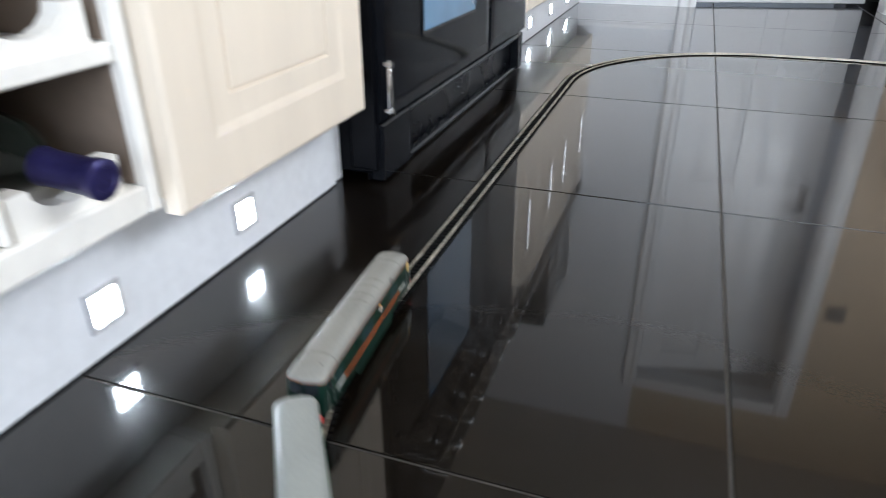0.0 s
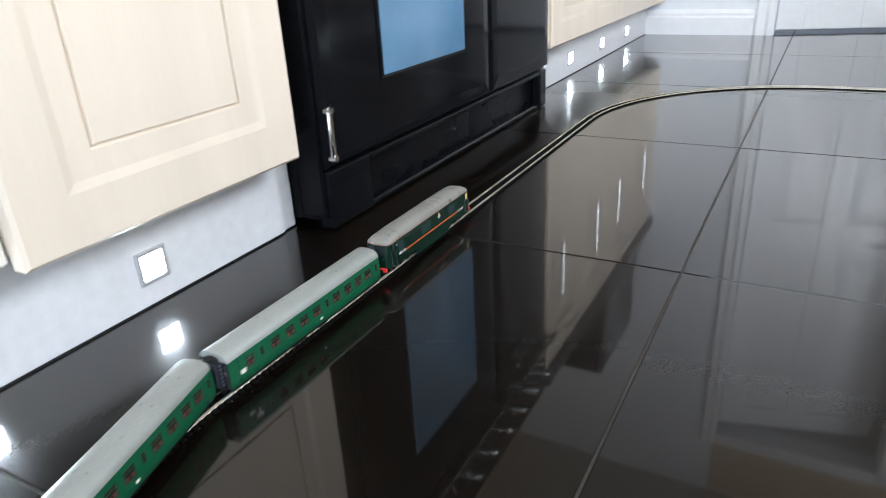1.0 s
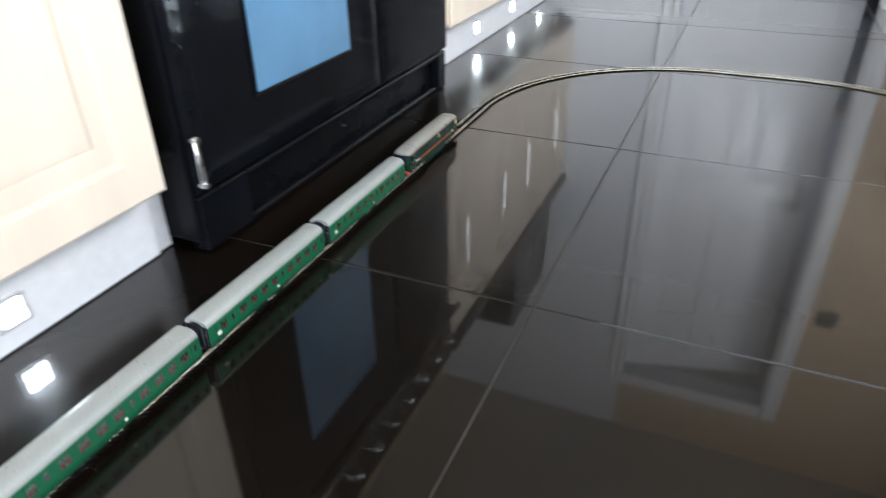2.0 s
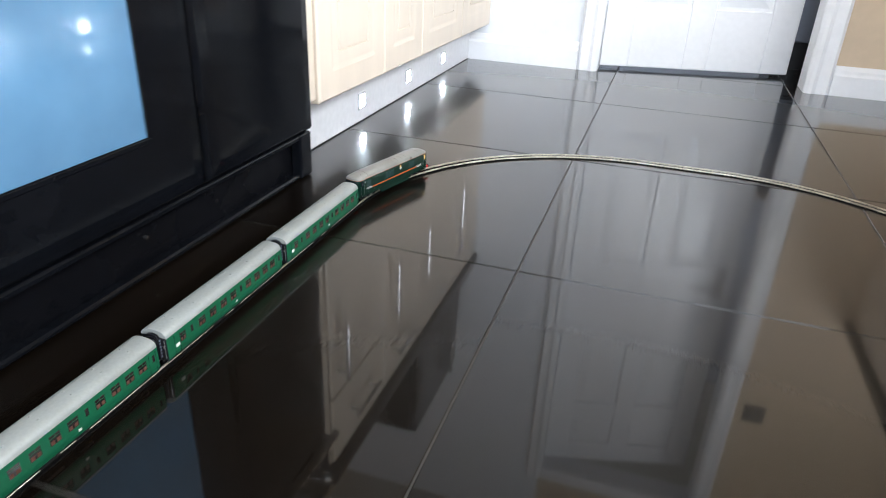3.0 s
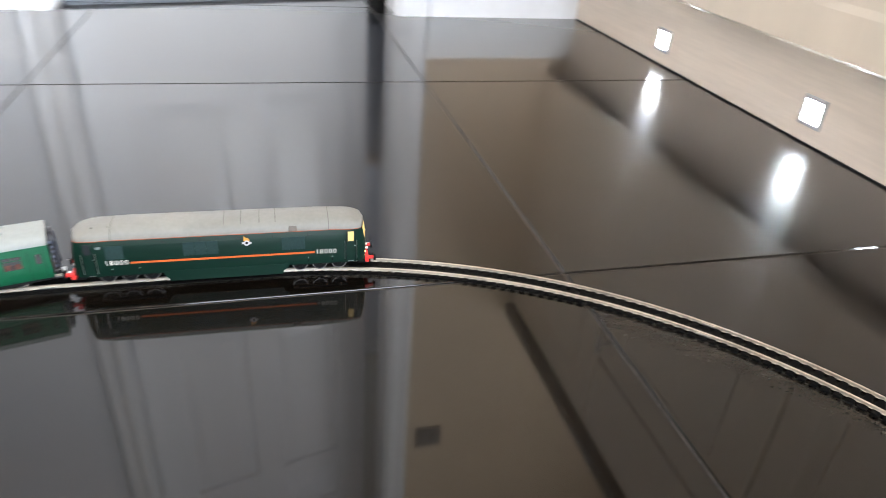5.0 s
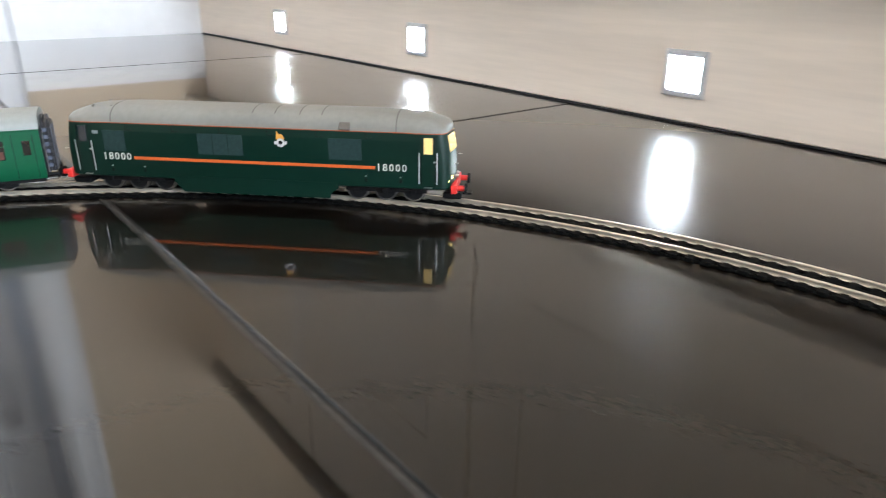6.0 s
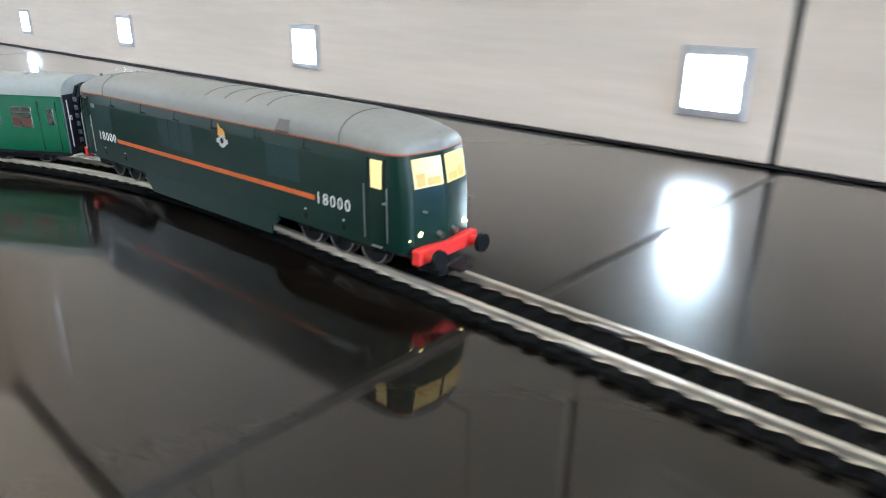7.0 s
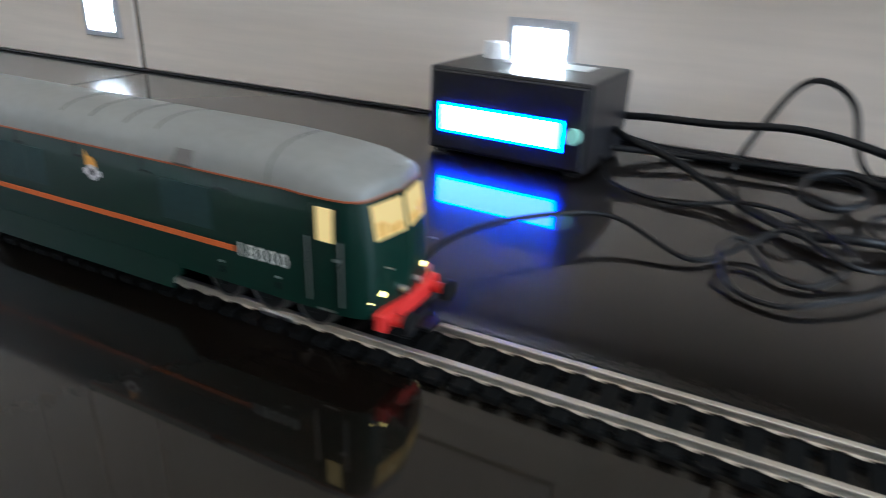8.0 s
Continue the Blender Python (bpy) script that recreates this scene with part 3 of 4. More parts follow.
def microwave():
    m = thing("microwave_oven", "black microwave oven standing on the granite worktop", "microwave", m=Matrix.Translation((-0.525, 1.24, 0.9022)))
    solid("case", BLACK_SATIN, m, bevel=0.006, boxes=[(-0.40, 0.0, -0.26, 0.26, 0.012, 0.40)])
    d = solid("door", BLACK_ENAMEL, m, bevel=0.004, boxes=[(0.001, 0.022, -0.258, 0.13, 0.016, 0.396)])
    solid("door_glass", OVEN_DARK, d, boxes=[(0.0222, 0.0235, -0.21, 0.07, 0.06, 0.35)])
    bm = bmesh.new()
    rod(bm, (0.05, 0.10, 0.06), (0.05, 0.10, 0.35), 0.007)
    for z in (0.08, 0.33):
        rod(bm, (0.02, 0.10, z), (0.05, 0.10, z), 0.005)
    part("handle", bm, CHROME, d, "chrome bar handle", smooth=40)
    solid("control_panel", BLACK_ENAMEL, m, bevel=0.004, boxes=[(0.001, 0.022, 0.133, 0.258, 0.016, 0.396)])
    for x in (-0.36, -0.05):
        for y in (-0.22, 0.22):
            solid("foot", PLASTIC_BLACK, m, boxes=[(x - 0.015, x + 0.015, y - 0.015, y + 0.015, 0.0, 0.0125)])


microwave()


# ---- plinths with their lamps ----
def plinth(label, material, x0, x1, pieces):
    p = structure(thing("plinth", label, ""), label)
    for y0, y1 in pieces:
        solid("plinth_board", material, p, bevel=0.0012, boxes=[(x0, x1, y0, y1, 0.0019, 0.145)])
    return p


plinth("white plinth board under the left cabinets", PLINTH_L, XL - 0.016, XL, [(0.300, YB - 0.001)])
plinth("white plinth board under the wine rack and cabinet", PLINTH_L, XL - 0.008, XL + 0.008, [(-2.2, -0.682)])
solid_return = plinth("short white plinth return beside the cooker", PLINTH_L, XL - 0.012, XL + 0.003, [(-0.680, -0.652)])
plinth("pale wood-grain plinth board under the facing cabinets", PLINTH_R, XR, XR + 0.016, [(-2.9, 0.0095), (0.0145, YB - 0.001)])
structure(solid("plinth_seal", PLASTIC_BLACK, boxes=[(XR - 0.0015, XR + 0.010, -2.9, YB - 0.02, 0.0006, 0.0017), (XR + 0.004, XR + 0.012, 0.0096, 0.0144, 0.0019, 0.145)]), "thin black sealing strip under the plinth")
structure(solid("plinth_seal", PLASTIC_BLACK, boxes=[(XL - 0.002, XL + 0.0095, -2.2, -0.70, 0.0006, 0.0017), (XL - 0.010, XL + 0.0015, 0.30, YB - 0.02, 0.0006, 0.0017)]), "thin black sealing strip under the plinth")


def plinth_lamp():
    l = thing("plinth_light", "small square white LED plinth light with a steel bezel, switched on", "plinth light", "plinth lights")
    bm = bmesh.new()
    o, i = 0.0215, 0.0165
    rings = [[(d, -a, -a), (d, a, -a), (d, a, a), (d, -a, a)] for a, d in ((o, 0.0), (o, 0.0025), (o - 0.001, 0.0035), (i, 0.0035), (i, 0.0012))]
    loft(bm, rings)
    part("bezel", bm, LED_RIM, l)
    bm = bmesh.new()
    for y in (-0.0083, 0.0083):
        for z in (-0.0083, 0.0083):
            box(bm, 0.0014, 0.0030, y - 0.0070, y + 0.0070, z - 0.0070, z + 0.0070, bevel=0.001)
    part("diffuser", bm, LED, l, "glowing white LED diffuser")
    return l


lamp_thing = plinth_lamp()
lamp_thing.matrix_world = Matrix.Translation((XL + 0.008, -0.922, 0.052))
copy_thing(lamp_thing, Matrix.Translation((XL + 0.008, -1.153, 0.052)))
for y in (0.690, 1.035, 1.380):
    copy_thing(lamp_thing, Matrix.Translation((XL, y, 0.055)))
for y in (1.307, 0.891, 0.470, 0.053, -0.346):
    copy_thing(lamp_thing, Matrix.Translation((XR, y, 0.047)) @ Matrix.Rotation(math.pi, 4, "Z"))


def wall_switch(m):
    p = thing("light_switch", "dark square light switch on the cream wall beside the door", "light switch", m=m)
    solid("plate", SWITCH_GREY, p, bevel=0.002, boxes=[(-0.008, 0.0, -0.043, 0.043, -0.043, 0.043)])
    for y in (-0.02, 0.02):
        solid("rocker", SWITCH_GREY, p, bevel=0.002, boxes=[(-0.012, -0.008, y - 0.012, y + 0.012, -0.018, 0.018)])


wall_switch(Matrix.Translation((0.805, YB, 1.40)) @ pose(0, 0, 0, 0, 0, 90))


# ---- garden doors behind the walk and an added, unseen window over the worktop, which let the daylight in ----
def glazed(name, label, m, width, height, lights):
    w = thing(name, label, "", m=m)
    w["kind"] = "structure"
    for k in range(lights + 1):
        x = width * k / lights
        solid("frame_post", FRAME_WHITE, w, boxes=[(max(0, x - 0.035), min(width, x + 0.035), -0.03, 0.03, 0, height)], bevel=0.004)
    for z0, z1 in ((0, 0.07), (height - 0.07, height)):
        for k in range(lights):
            solid("frame_rail", FRAME_WHITE, w, boxes=[(width * k / lights + 0.036, width * (k + 1) / lights - 0.036, -0.03, 0.03, z0, z1)], bevel=0.004)


glazed("window_1", "white framed garden doors", Matrix.Translation((-0.3, YS - 0.05, 0)), 1.8, 2.25, 2)
glazed("window_2", "unseen white framed window added over the worktop for light", Matrix.Translation((XRW + 0.05, -1.0, 1.08)) @ Matrix.Rotation(math.pi / 2, 4, "Z"), 1.8, 0.97, 2)
# unseen opening added so that the hall lamp has a window
glazed("window_3", "unseen white framed hall window added for its light", Matrix.Translation((XLW - 0.05, 2.2, 1.0)) @ Matrix.Rotation(math.pi / 2, 4, "Z"), 1.0, 1.0, 1)
# ground outside
structure(solid("ground", mat("paving_and_lawn", (0.12, 0.13, 0.09), 0.9, grain=0.3, scale=8, stain=0.3, stain_scale=0.5), boxes=[(-40, 40, -40, YS - 0.11, -0.25, -0.1), (XRW + 0.11, 40, YS - 0.11, 40, -0.25, -0.1), (-40, XLW - 0.11, YS - 0.11, 40, -0.25, -0.1)]), "garden ground outside")


# ---- model railway track: an oval of set track on the floor ----
TX, R, STRAIGHT = -0.350, 0.510, 0.163
Y1, Y0 = 0.139, -1.040
CX0 = TX + R
CX1 = CX0 + STRAIGHT
QUARTER = math.pi / 2 * R
LENGTH = 2 * (Y1 - Y0) + 2 * STRAIGHT + 4 * QUARTER


def on_track(s, off=0.0):
    """The place and heading on the oval, s metres on from the start of the curve by the cooker; off: metres to the left."""
    s %= LENGTH
    legs = [("arc", CX0, Y1, math.pi), ("line", CX0, Y1 + R, 0.0, STRAIGHT), ("arc", CX1, Y1, math.pi / 2), ("line", CX1 + R, Y1, -math.pi / 2, Y1 - Y0),
            ("arc", CX1, Y0, 0.0), ("line", CX1, Y0 - R, math.pi, STRAIGHT), ("arc", CX0, Y0, -math.pi / 2), ("line", TX, Y0, math.pi / 2, Y1 - Y0)]
    for leg in legs:
        n = QUARTER if leg[0] == "arc" else leg[4]
        if s <= n:
            break
        s -= n
    if leg[0] == "arc":
        a = leg[3] - s / R
        return leg[1] + (R + off) * math.cos(a), leg[2] + (R + off) * math.sin(a), a - math.pi / 2
    h = leg[3]
    return leg[1] + s * math.cos(h) - off * math.sin(h), leg[2] + s * math.sin(h) + off * math.cos(h), h


track = thing("model_railway_track", "oval of model railway track laid on the tiled floor", "model track")
for off in (-0.00825, 0.00825):
    bm = bmesh.new()
    rings = []
    n = 520
    for k in range(n):
        s = LENGTH * k / n
        ring = []
        for d, z in ((-0.0012, 0.0021), (0.0012, 0.0021), (0.0007, 0.0027), (0.0006, 0.0036), (0.0010, 0.0040), (0.0010, 0.0048), (0.0008, 0.0050), (-0.0008, 0.0050), (-0.0010, 0.0048), (-0.0010, 0.0040), (-0.0006, 0.0036), (-0.0007, 0.0027)):
            x, y, h = on_track(s, off + d)
            ring.append((x, y, z))
        rings.append(ring)
    rings.append(rings[0])
    loft(bm, rings, caps=False)
    bmesh.ops.remove_doubles(bm, verts=bm.verts, dist=1e-6)
    part("rail", bm, RAIL, track, "nickel-silver rail")
    # moulded web that ties the sleepers under the rail
    bm = bmesh.new()
    rings = []
    for k in range(260):
        rings.append([(*on_track(LENGTH * k / 260, off + d)[:2], z) for d, z in ((-0.0013, 0.0004), (0.0013, 0.0004), (0.0013, 0.0020), (-0.0013, 0.0020))])
    rings.append(rings[0])
    loft(bm, rings, caps=False)
    part("web", bm, SLEEPER, track, "black moulded web under the rail")
# fishplates where the lengths of track meet
joints = [0.0, QUARTER / 2, QUARTER, QUARTER + STRAIGHT, QUARTER * 1.5 + STRAIGHT, QUARTER * 2 + STRAIGHT] + [2 * QUARTER + STRAIGHT + 0.168 * k for k in range(1, 7)] + [-0.168 * k for k in range(1, 8)]
bm = bmesh.new()
box(bm, -0.006, 0.006, -0.0019, 0.0019, 0.0022, 0.0040, bevel=0.0003)
plate = finish("fishplate", bm, STEEL)
for s in joints:
    for off in (-0.00825, 0.00825):
        x, y, h = on_track(s, off)
        ob = new("fishplate", plate)
        ob.parent = track
        ob.matrix_basis = Matrix.Translation((x, y, 0)) @ Matrix.Rotation(h, 4, "Z")


# ---- model train ----
MM = 0.001


def text_mesh(body, size, material, depth=0.00008):
    cu = bpy.data.curves.new("writing", "FONT")
    cu.body, cu.size, cu.align_x, cu.align_y, cu.extrude, cu.resolution_u = body, size, "CENTER", "CENTER", depth, 2
    cu.space_character = 1.22
    tmp = bpy.data.objects.new("writing", cu)
    me = bpy.data.meshes.new_from_object(tmp)
    bpy.data.objects.remove(tmp)
    me.materials.clear()
    me.materials.append(material)
    return me


def wheel_mesh(r):
    bm = bmesh.new()
    prof = [(-1.4, r * 0.35), (-1.4, r * 0.82), (-1.7, r * 0.86), (-1.7, r), (0.7, r * 0.985), (0.9, r * 1.09), (1.4, r * 1.09), (1.4, r * 0.5)]
    loft(bm, [[(q * MM * math.cos(a), d * MM, q * MM * math.sin(a)) for a in (2 * math.pi * k / 22 for k in range(22))] for d, q in prof])
    for f in bm.faces:
        f.material_index = 1 if f.calc_center_median().xz.length > r * 0.86 * MM else 0
    return finish("wheel", bm, [RUNNING, TYRE], 35)


def add_wheels(parent, xs, r):
    me = wheel_mesh(r)
    for x in xs:
        for s in (-1, 1):
            w = new("wheel", me)
            w.parent = parent
            w.matrix_basis = Matrix.Translation((x * MM, s * 8.6 * MM, (5.0 + r) * MM)) @ Matrix.Rotation(math.pi if s > 0 else 0, 4, "Z")


def on_side(me, name, parent, x, z, y, s, label=""):
    """Hang a flat mesh drawn in its own xy plane on a vertical side at y, facing outwards."""
    ob = new(name, me)
    ob.parent = parent
    ob.matrix_basis = Matrix.Translation((x * MM, s * y * MM, z * MM)) @ (pose(0, 0, 0, 90, 0, 0) if s < 0 else pose(0, 0, 0, 90, 0, 180))
    return tagged(ob, label)


def mm_box(name, material, parent, boxes, bevel=0.0, label=""):
    return solid(name, material, parent, label, bevel * MM, 1, [tuple(v * MM for v in b) for b in boxes])


PLAN = ((0, 18.0), (60, 18.0), (68, 18.0), (76, 18.0), (84, 18.0), (92, 18.0), (97, 18.0), (101, 18.0), (105, 18.0), (109, 17.9), (112.3, 17.5), (114.6, 16.7), (116.4, 15.3), (117.5, 13.3), (118.7, 6.5), (119.5, 2.0), (119.7, 0.5))


def eaves(x):
    """The share of the half width at which side and roof meet: drawn in along the middle, nearly upright at the cabs."""
    return 0.928 if x <= 93 else 0.968


def loco_rings(section):
    rings = []
    for sgn, plan in ((-1, PLAN[::-1]), (1, PLAN[1:])):
        for x, w in plan:
            rings.append([(sgn * x * MM - (dx * MM * sgn if abs(x) > 108 else 0), y * MM, z * MM) for y, z, dx in section(x, w)])
    return rings


def locomotive():
    t = thing("model_locomotive", "dark green model locomotive with grey roof and red buffer beams", "model train")

    def hull(x, w):
        # slight tumblehome, front leaning back above the waist
        half = [(w * 0.90, 14.6, 0), (w * 0.985, 15.4, 0), (w, 18, 0), (w, 30, 0.1), (w, 36, 0.6), (w * 0.996, 42.6, 1.7), (w * (0.985 if x <= 93 else 0.992), 43.6, 1.9), (w * eaves(x) - 0.05, 47.7, 2.6)]
        return [(-y, z, d) for y, z, d in half] + [(y, z, d) for y, z, d in half[::-1]]
    bm = bmesh.new()
    loft(bm, loco_rings(hull))
    part("body", bm, LOCO_GREEN, t, smooth=40)

    def dome(x, w):
        h = 58.3
        if x > 62:
            u = min(1, (x - 62) / (121.5 - 62))
            h = 48.1 + 10.2 * math.sqrt(max(0, 1 - u ** 2.5))
        pts = []
        for k in range(13):
            a = math.pi * k / 12
            c, s_ = math.cos(a), math.sin(a)
            pts.append((-w * eaves(x) * math.copysign(abs(c) ** 0.8, c), 47.7 + (h - 47.7) * s_ ** 0.85, 2.6))
        return pts
    bm = bmesh.new()
    loft(bm, loco_rings(dome))
    part("roof", bm, LOCO_ROOF, t, "weathered grey roof", smooth=50)
    # orange line at the cantrail, round both ends
    for s in (-1, 1):
        bm = bmesh.new()
        rings = []
        for sgn, plan in ((-1, PLAN[::-1]), (1, PLAN[1:])):
            for x, w in plan:
                xx = sgn * (x - (2.6 if x > 108 else 0))
                rings.append([(xx * MM, s * (w * eaves(x) + d) * MM, z * MM) for d, z in ((-0.3, 47.45), (0.14, 47.45), (0.14, 47.95), (-0.3, 47.95))])
        loft(bm, rings)
        part("lining", bm, LINING, t, "thin dull orange cantrail line")
    # roof seams and fittings
    for x, full in ((0.5, False), (14, False), (29, False), (42, False), (86, True), (-86, True)):
        bm = bmesh.new()
        pts = [(y * MM, z * MM) for y, z, d in dome(abs(x), 18.0)]
        pts = pts if full else pts[3:-3]
        loft(bm, [[((x + e) * MM, y * (1.006 if up else 0.99), z + (0.00012 if up else -0.0004)) for e, up in ((-0.3, 0), (-0.3, 1), (0.3, 1), (0.3, 0))] for y, z in pts])
        part("roof_seam", bm, RIB, t)
    for s in (-1, 1):
        # short joints and bolt heads down the leaning strip under the roof
        for x in (-77, -48, -19, 10, 39, 68):
            bm = bmesh.new()
            loft(bm, [[((x + e) * MM, s * (y + d) * MM, (z + d * 0.4) * MM) for e, d in ((-0.22, -0.3), (-0.22, 0.12), (0.22, 0.12), (0.22, -0.3))] for y, z in ((17.75, 43.6), (16.65, 47.7), (15.6, 50.2))])
            part("strip_joint", bm, RUNNING, t)
            for dx in (1.2, 3.4):
                mm_box("bolt_head", RUNNING, t, [(x + dx - 0.45, x + dx + 0.45, min(s * 16.8, s * 17.95), max(s * 16.8, s * 17.95), 43.6, 44.4)], 0.1)
        for x in (-100, -88, -74, -56):
            mm_box("roof_bolt", RIB, t, [(x - 0.5, x + 0.5, s * 9.5 - 0.5, s * 9.5 + 0.5, 54.5, 56.75)])
        bm = bmesh.new()
        box(bm, -0.0034, 0.0034, -0.0024, 0.0024, -0.0016, 0.0009, bevel=0.0003)
        bmesh.ops.transform(bm, matrix=Matrix.Translation((0.0560, s * 0.0160, 0.0502)) @ pose(0, 0, 0, -s * 56, 0, 0), verts=bm.verts)
        part("roof_hatch", bm, HATCH, t)
        # deeper middle skirt
        bm = bmesh.new()
        prism(bm, [(-50 * MM, 17 * MM), (-50 * MM, 13.4 * MM), (-45 * MM, 7.2 * MM), (46 * MM, 7.2 * MM), (46.5 * MM, 10.5 * MM), (51 * MM, 13.4 * MM), (51 * MM, 17 * MM)], "y", s * 17.2 * MM, s * 18.02 * MM)
        part("skirt", bm, LOCO_GREEN, t)
        # bodyside line and numbers
        mm_box("waist_stripe", ORANGE, t, [(-74, 73.5, min(s * 17.9, s * 18.16), max(s * 17.9, s * 18.16), 26.2, 28.0)], 0.0, "orange waist stripe")
        num = text_mesh("18000", 0.0062, LETTER)
        on_side(num, "running_number", t, 83.2, 27.2, 18.14, s, "cream painted running number 18000")
        on_side(num, "running_number", t, -84.5, 27.6, 18.14, s, "cream painted running number 18000")
        # emblem: plain shapes
        bm = bmesh.new()
        prism(bm, [(-2.6 * MM, 0.4 * MM), (-2.2 * MM, 5.4 * MM), (-0.8 * MM, 3.4 * MM), (0.6 * MM, 3.6 * MM), (1.8 * MM, 2.4 * MM), (2.4 * MM, 0.4 * MM)], "z", -0.00006, 0.00006)
        on_side(finish("emblem_top", bm, EMBLEM_GOLD), "emblem_top", t, 18, 41.3, 18.12, s)
        bm = bmesh.new()
        rod(bm, (0, 0, -0.00006), (0, 0, 0.00006), 0.0026, 16)
        box(bm, -0.0038, 0.0038, -0.0009, 0.0009, -0.00008, 0.00008)
        on_side(finish("emblem_wheel", bm, EMBLEM_WHITE), "emblem_wheel", t, 18, 39.7, 18.16, s)
        bm = bmesh.new()
        rod(bm, (0, 0, -0.00004), (0, 0, 0.00004), 0.0012, 14)
        on_side(finish("emblem_hub", bm, RUNNING), "emblem_hub", t, 18, 39.9, 18.24, s)
        # grilles and panels
        for x0, x1, n in ((-33, -5, 3), (-92, -78, 1), (46, 66, 1)):
            step = (x1 - x0) / n
            for k in range(n):
                mm_box("grille", LOCO_PANEL, t, [(x0 + k * step + 0.25, x0 + (k + 1) * step - 0.25, min(s * 17.8, s * 18.08), max(s * 17.8, s * 18.08), 31.0, 43.4)], 0.04)
        mm_box("data_panel", LOCO_LABEL, t, [(-98, -94.5, min(s * 17.8, s * 18.1), max(s * 17.8, s * 18.1), 41.0, 43.0)])
        # cab doors, windows, handrails
        for e, glow in ((1, True), (-1, False)):
            xc = e * 104.6
            mm_box("door_joint", RUNNING, t, [(xc + 3.6, xc + 3.9, min(s * 17.0, s * 18.04), max(s * 17.0, s * 18.04), 17, 46), (xc - 3.9, xc - 3.6, min(s * 17.4, s * 18.04), max(s * 17.4, s * 18.04), 17, 46)])
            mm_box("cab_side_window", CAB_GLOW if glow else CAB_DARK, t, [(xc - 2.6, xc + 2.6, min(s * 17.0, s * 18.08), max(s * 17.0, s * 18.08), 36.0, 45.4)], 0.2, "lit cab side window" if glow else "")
            for dx in (-5.2, 5.2):
                bm = bmesh.new()
                y = s * (18.5 if dx * e < 0 else 18.4) * MM
                rod(bm, ((xc + dx) * MM, y, 18.5 * MM), ((xc + dx) * MM, y, 37 * MM), 0.00028, 6)
                part("handrail", bm, STEEL, t, smooth=40)
            mm_box("door_handle", STEEL, t, [(xc + 3.0, xc + 4.4, min(s * 17.4, s * 18.3), max(s * 17.4, s * 18.3), 31.2, 32.0)])
            mm_box("footstep", STEEL, t, [(xc - 2.4, xc + 2.4, min(s * 17.4, s * 18.3), max(s * 17.4, s * 18.3), 16.0, 16.4)])
        for x in (68, 88.5, -68, -88.5):
            mm_box("sand_filler", RUNNING, t, [(x - 0.7, x + 0.7, min(s * 17.6, s * 18.2), max(s * 17.6, s * 18.2), 18.4, 20.4)])
            mm_box("filler_cap", STEEL, t, [(x - 0.5, x + 0.5, min(s * 17.6, s * 18.4), max(s * 17.6, s * 18.4), 21.6, 22.2)], 0.1)
    # the two ends
    for e, glow in ((1, True), (-1, False)):
        for s in (-1, 1):
            # front panes on the V of the nose
            a, b = Vector((119.48 * e, 1.0 * s)), Vector((117.45 * e, 12.7 * s))
            for p, q, nm in ((a, b, "windscreen"),):
                n2 = Vector(((q - p).y, -(q - p).x)).normalized()
                if n2.x * e < 0:
                    n2 = -n2
                bm = bmesh.new()
                rings = []
                for d in (-0.8, 0.45):
                    ring = []
                    for pt, z in ((p, 36.9), (q, 36.9), (q, 46.2), (p, 46.2)):
                        lean = 0.75 if z < 40 else 2.3
                        v = pt + n2 * d
                        ring.append(((v.x - e * lean) * MM, v.y * MM, z * MM))
                    rings.append(ring)
                loft(bm, rings)
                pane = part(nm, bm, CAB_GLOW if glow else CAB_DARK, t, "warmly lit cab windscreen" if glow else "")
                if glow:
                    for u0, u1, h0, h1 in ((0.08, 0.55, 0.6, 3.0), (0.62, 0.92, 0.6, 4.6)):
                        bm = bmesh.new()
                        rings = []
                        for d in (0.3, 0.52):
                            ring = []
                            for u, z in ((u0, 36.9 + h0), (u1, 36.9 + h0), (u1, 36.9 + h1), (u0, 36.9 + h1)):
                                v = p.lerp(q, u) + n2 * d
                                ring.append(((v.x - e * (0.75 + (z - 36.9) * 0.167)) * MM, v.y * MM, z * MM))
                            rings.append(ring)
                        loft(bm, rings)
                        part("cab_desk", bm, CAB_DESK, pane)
        mm_box("window_pillar", LOCO_GREEN, t, [(min(e * 115.0, e * 117.6), max(e * 115.0, e * 117.6), -0.7, 0.7, 36, 47.2)])
        mm_box("buffer_beam", RED, t, [(min(e * 117.6, e * 121.2), max(e * 117.6, e * 121.2), -15.5, 15.5, 12.2, 17.4)], 0.4, "red painted buffer beam")
        for s in (-1, 1):
            bm = bmesh.new()
            rod(bm, (e * 0.121, s * 0.0114, 0.0148), (e * 0.1255, s * 0.0114, 0.0148), 0.0017, 12)
            part("buffer_shank", bm, RED, t, smooth=40)
            bm = bmesh.new()
            rod(bm, (e * 0.1255, s * 0.0114, 0.0148), (e * 0.1272, s * 0.0114, 0.0148), 0.0034, 16, r2=0.0032)
            part("buffer_head", bm, RUNNING, t, smooth=40)
            bm = bmesh.new()
            rod(bm, (e * 0.1155, s * 0.0112, 0.0215), (e * 0.1182, s * 0.0112, 0.0215), 0.0008, 12)
            part("marker_lamp", bm, LAMP_GLOW if glow else CAB_DARK, t, "lit marker lamp" if glow else "")
            if glow:
                mm_box("lamp_glint", LAMP_GLOW, t, [(115.4, 116.7, min(s * 14.6, s * 15.2), max(s * 14.6, s * 15.2), 19.6, 20.1)])
            bm = bmesh.new()
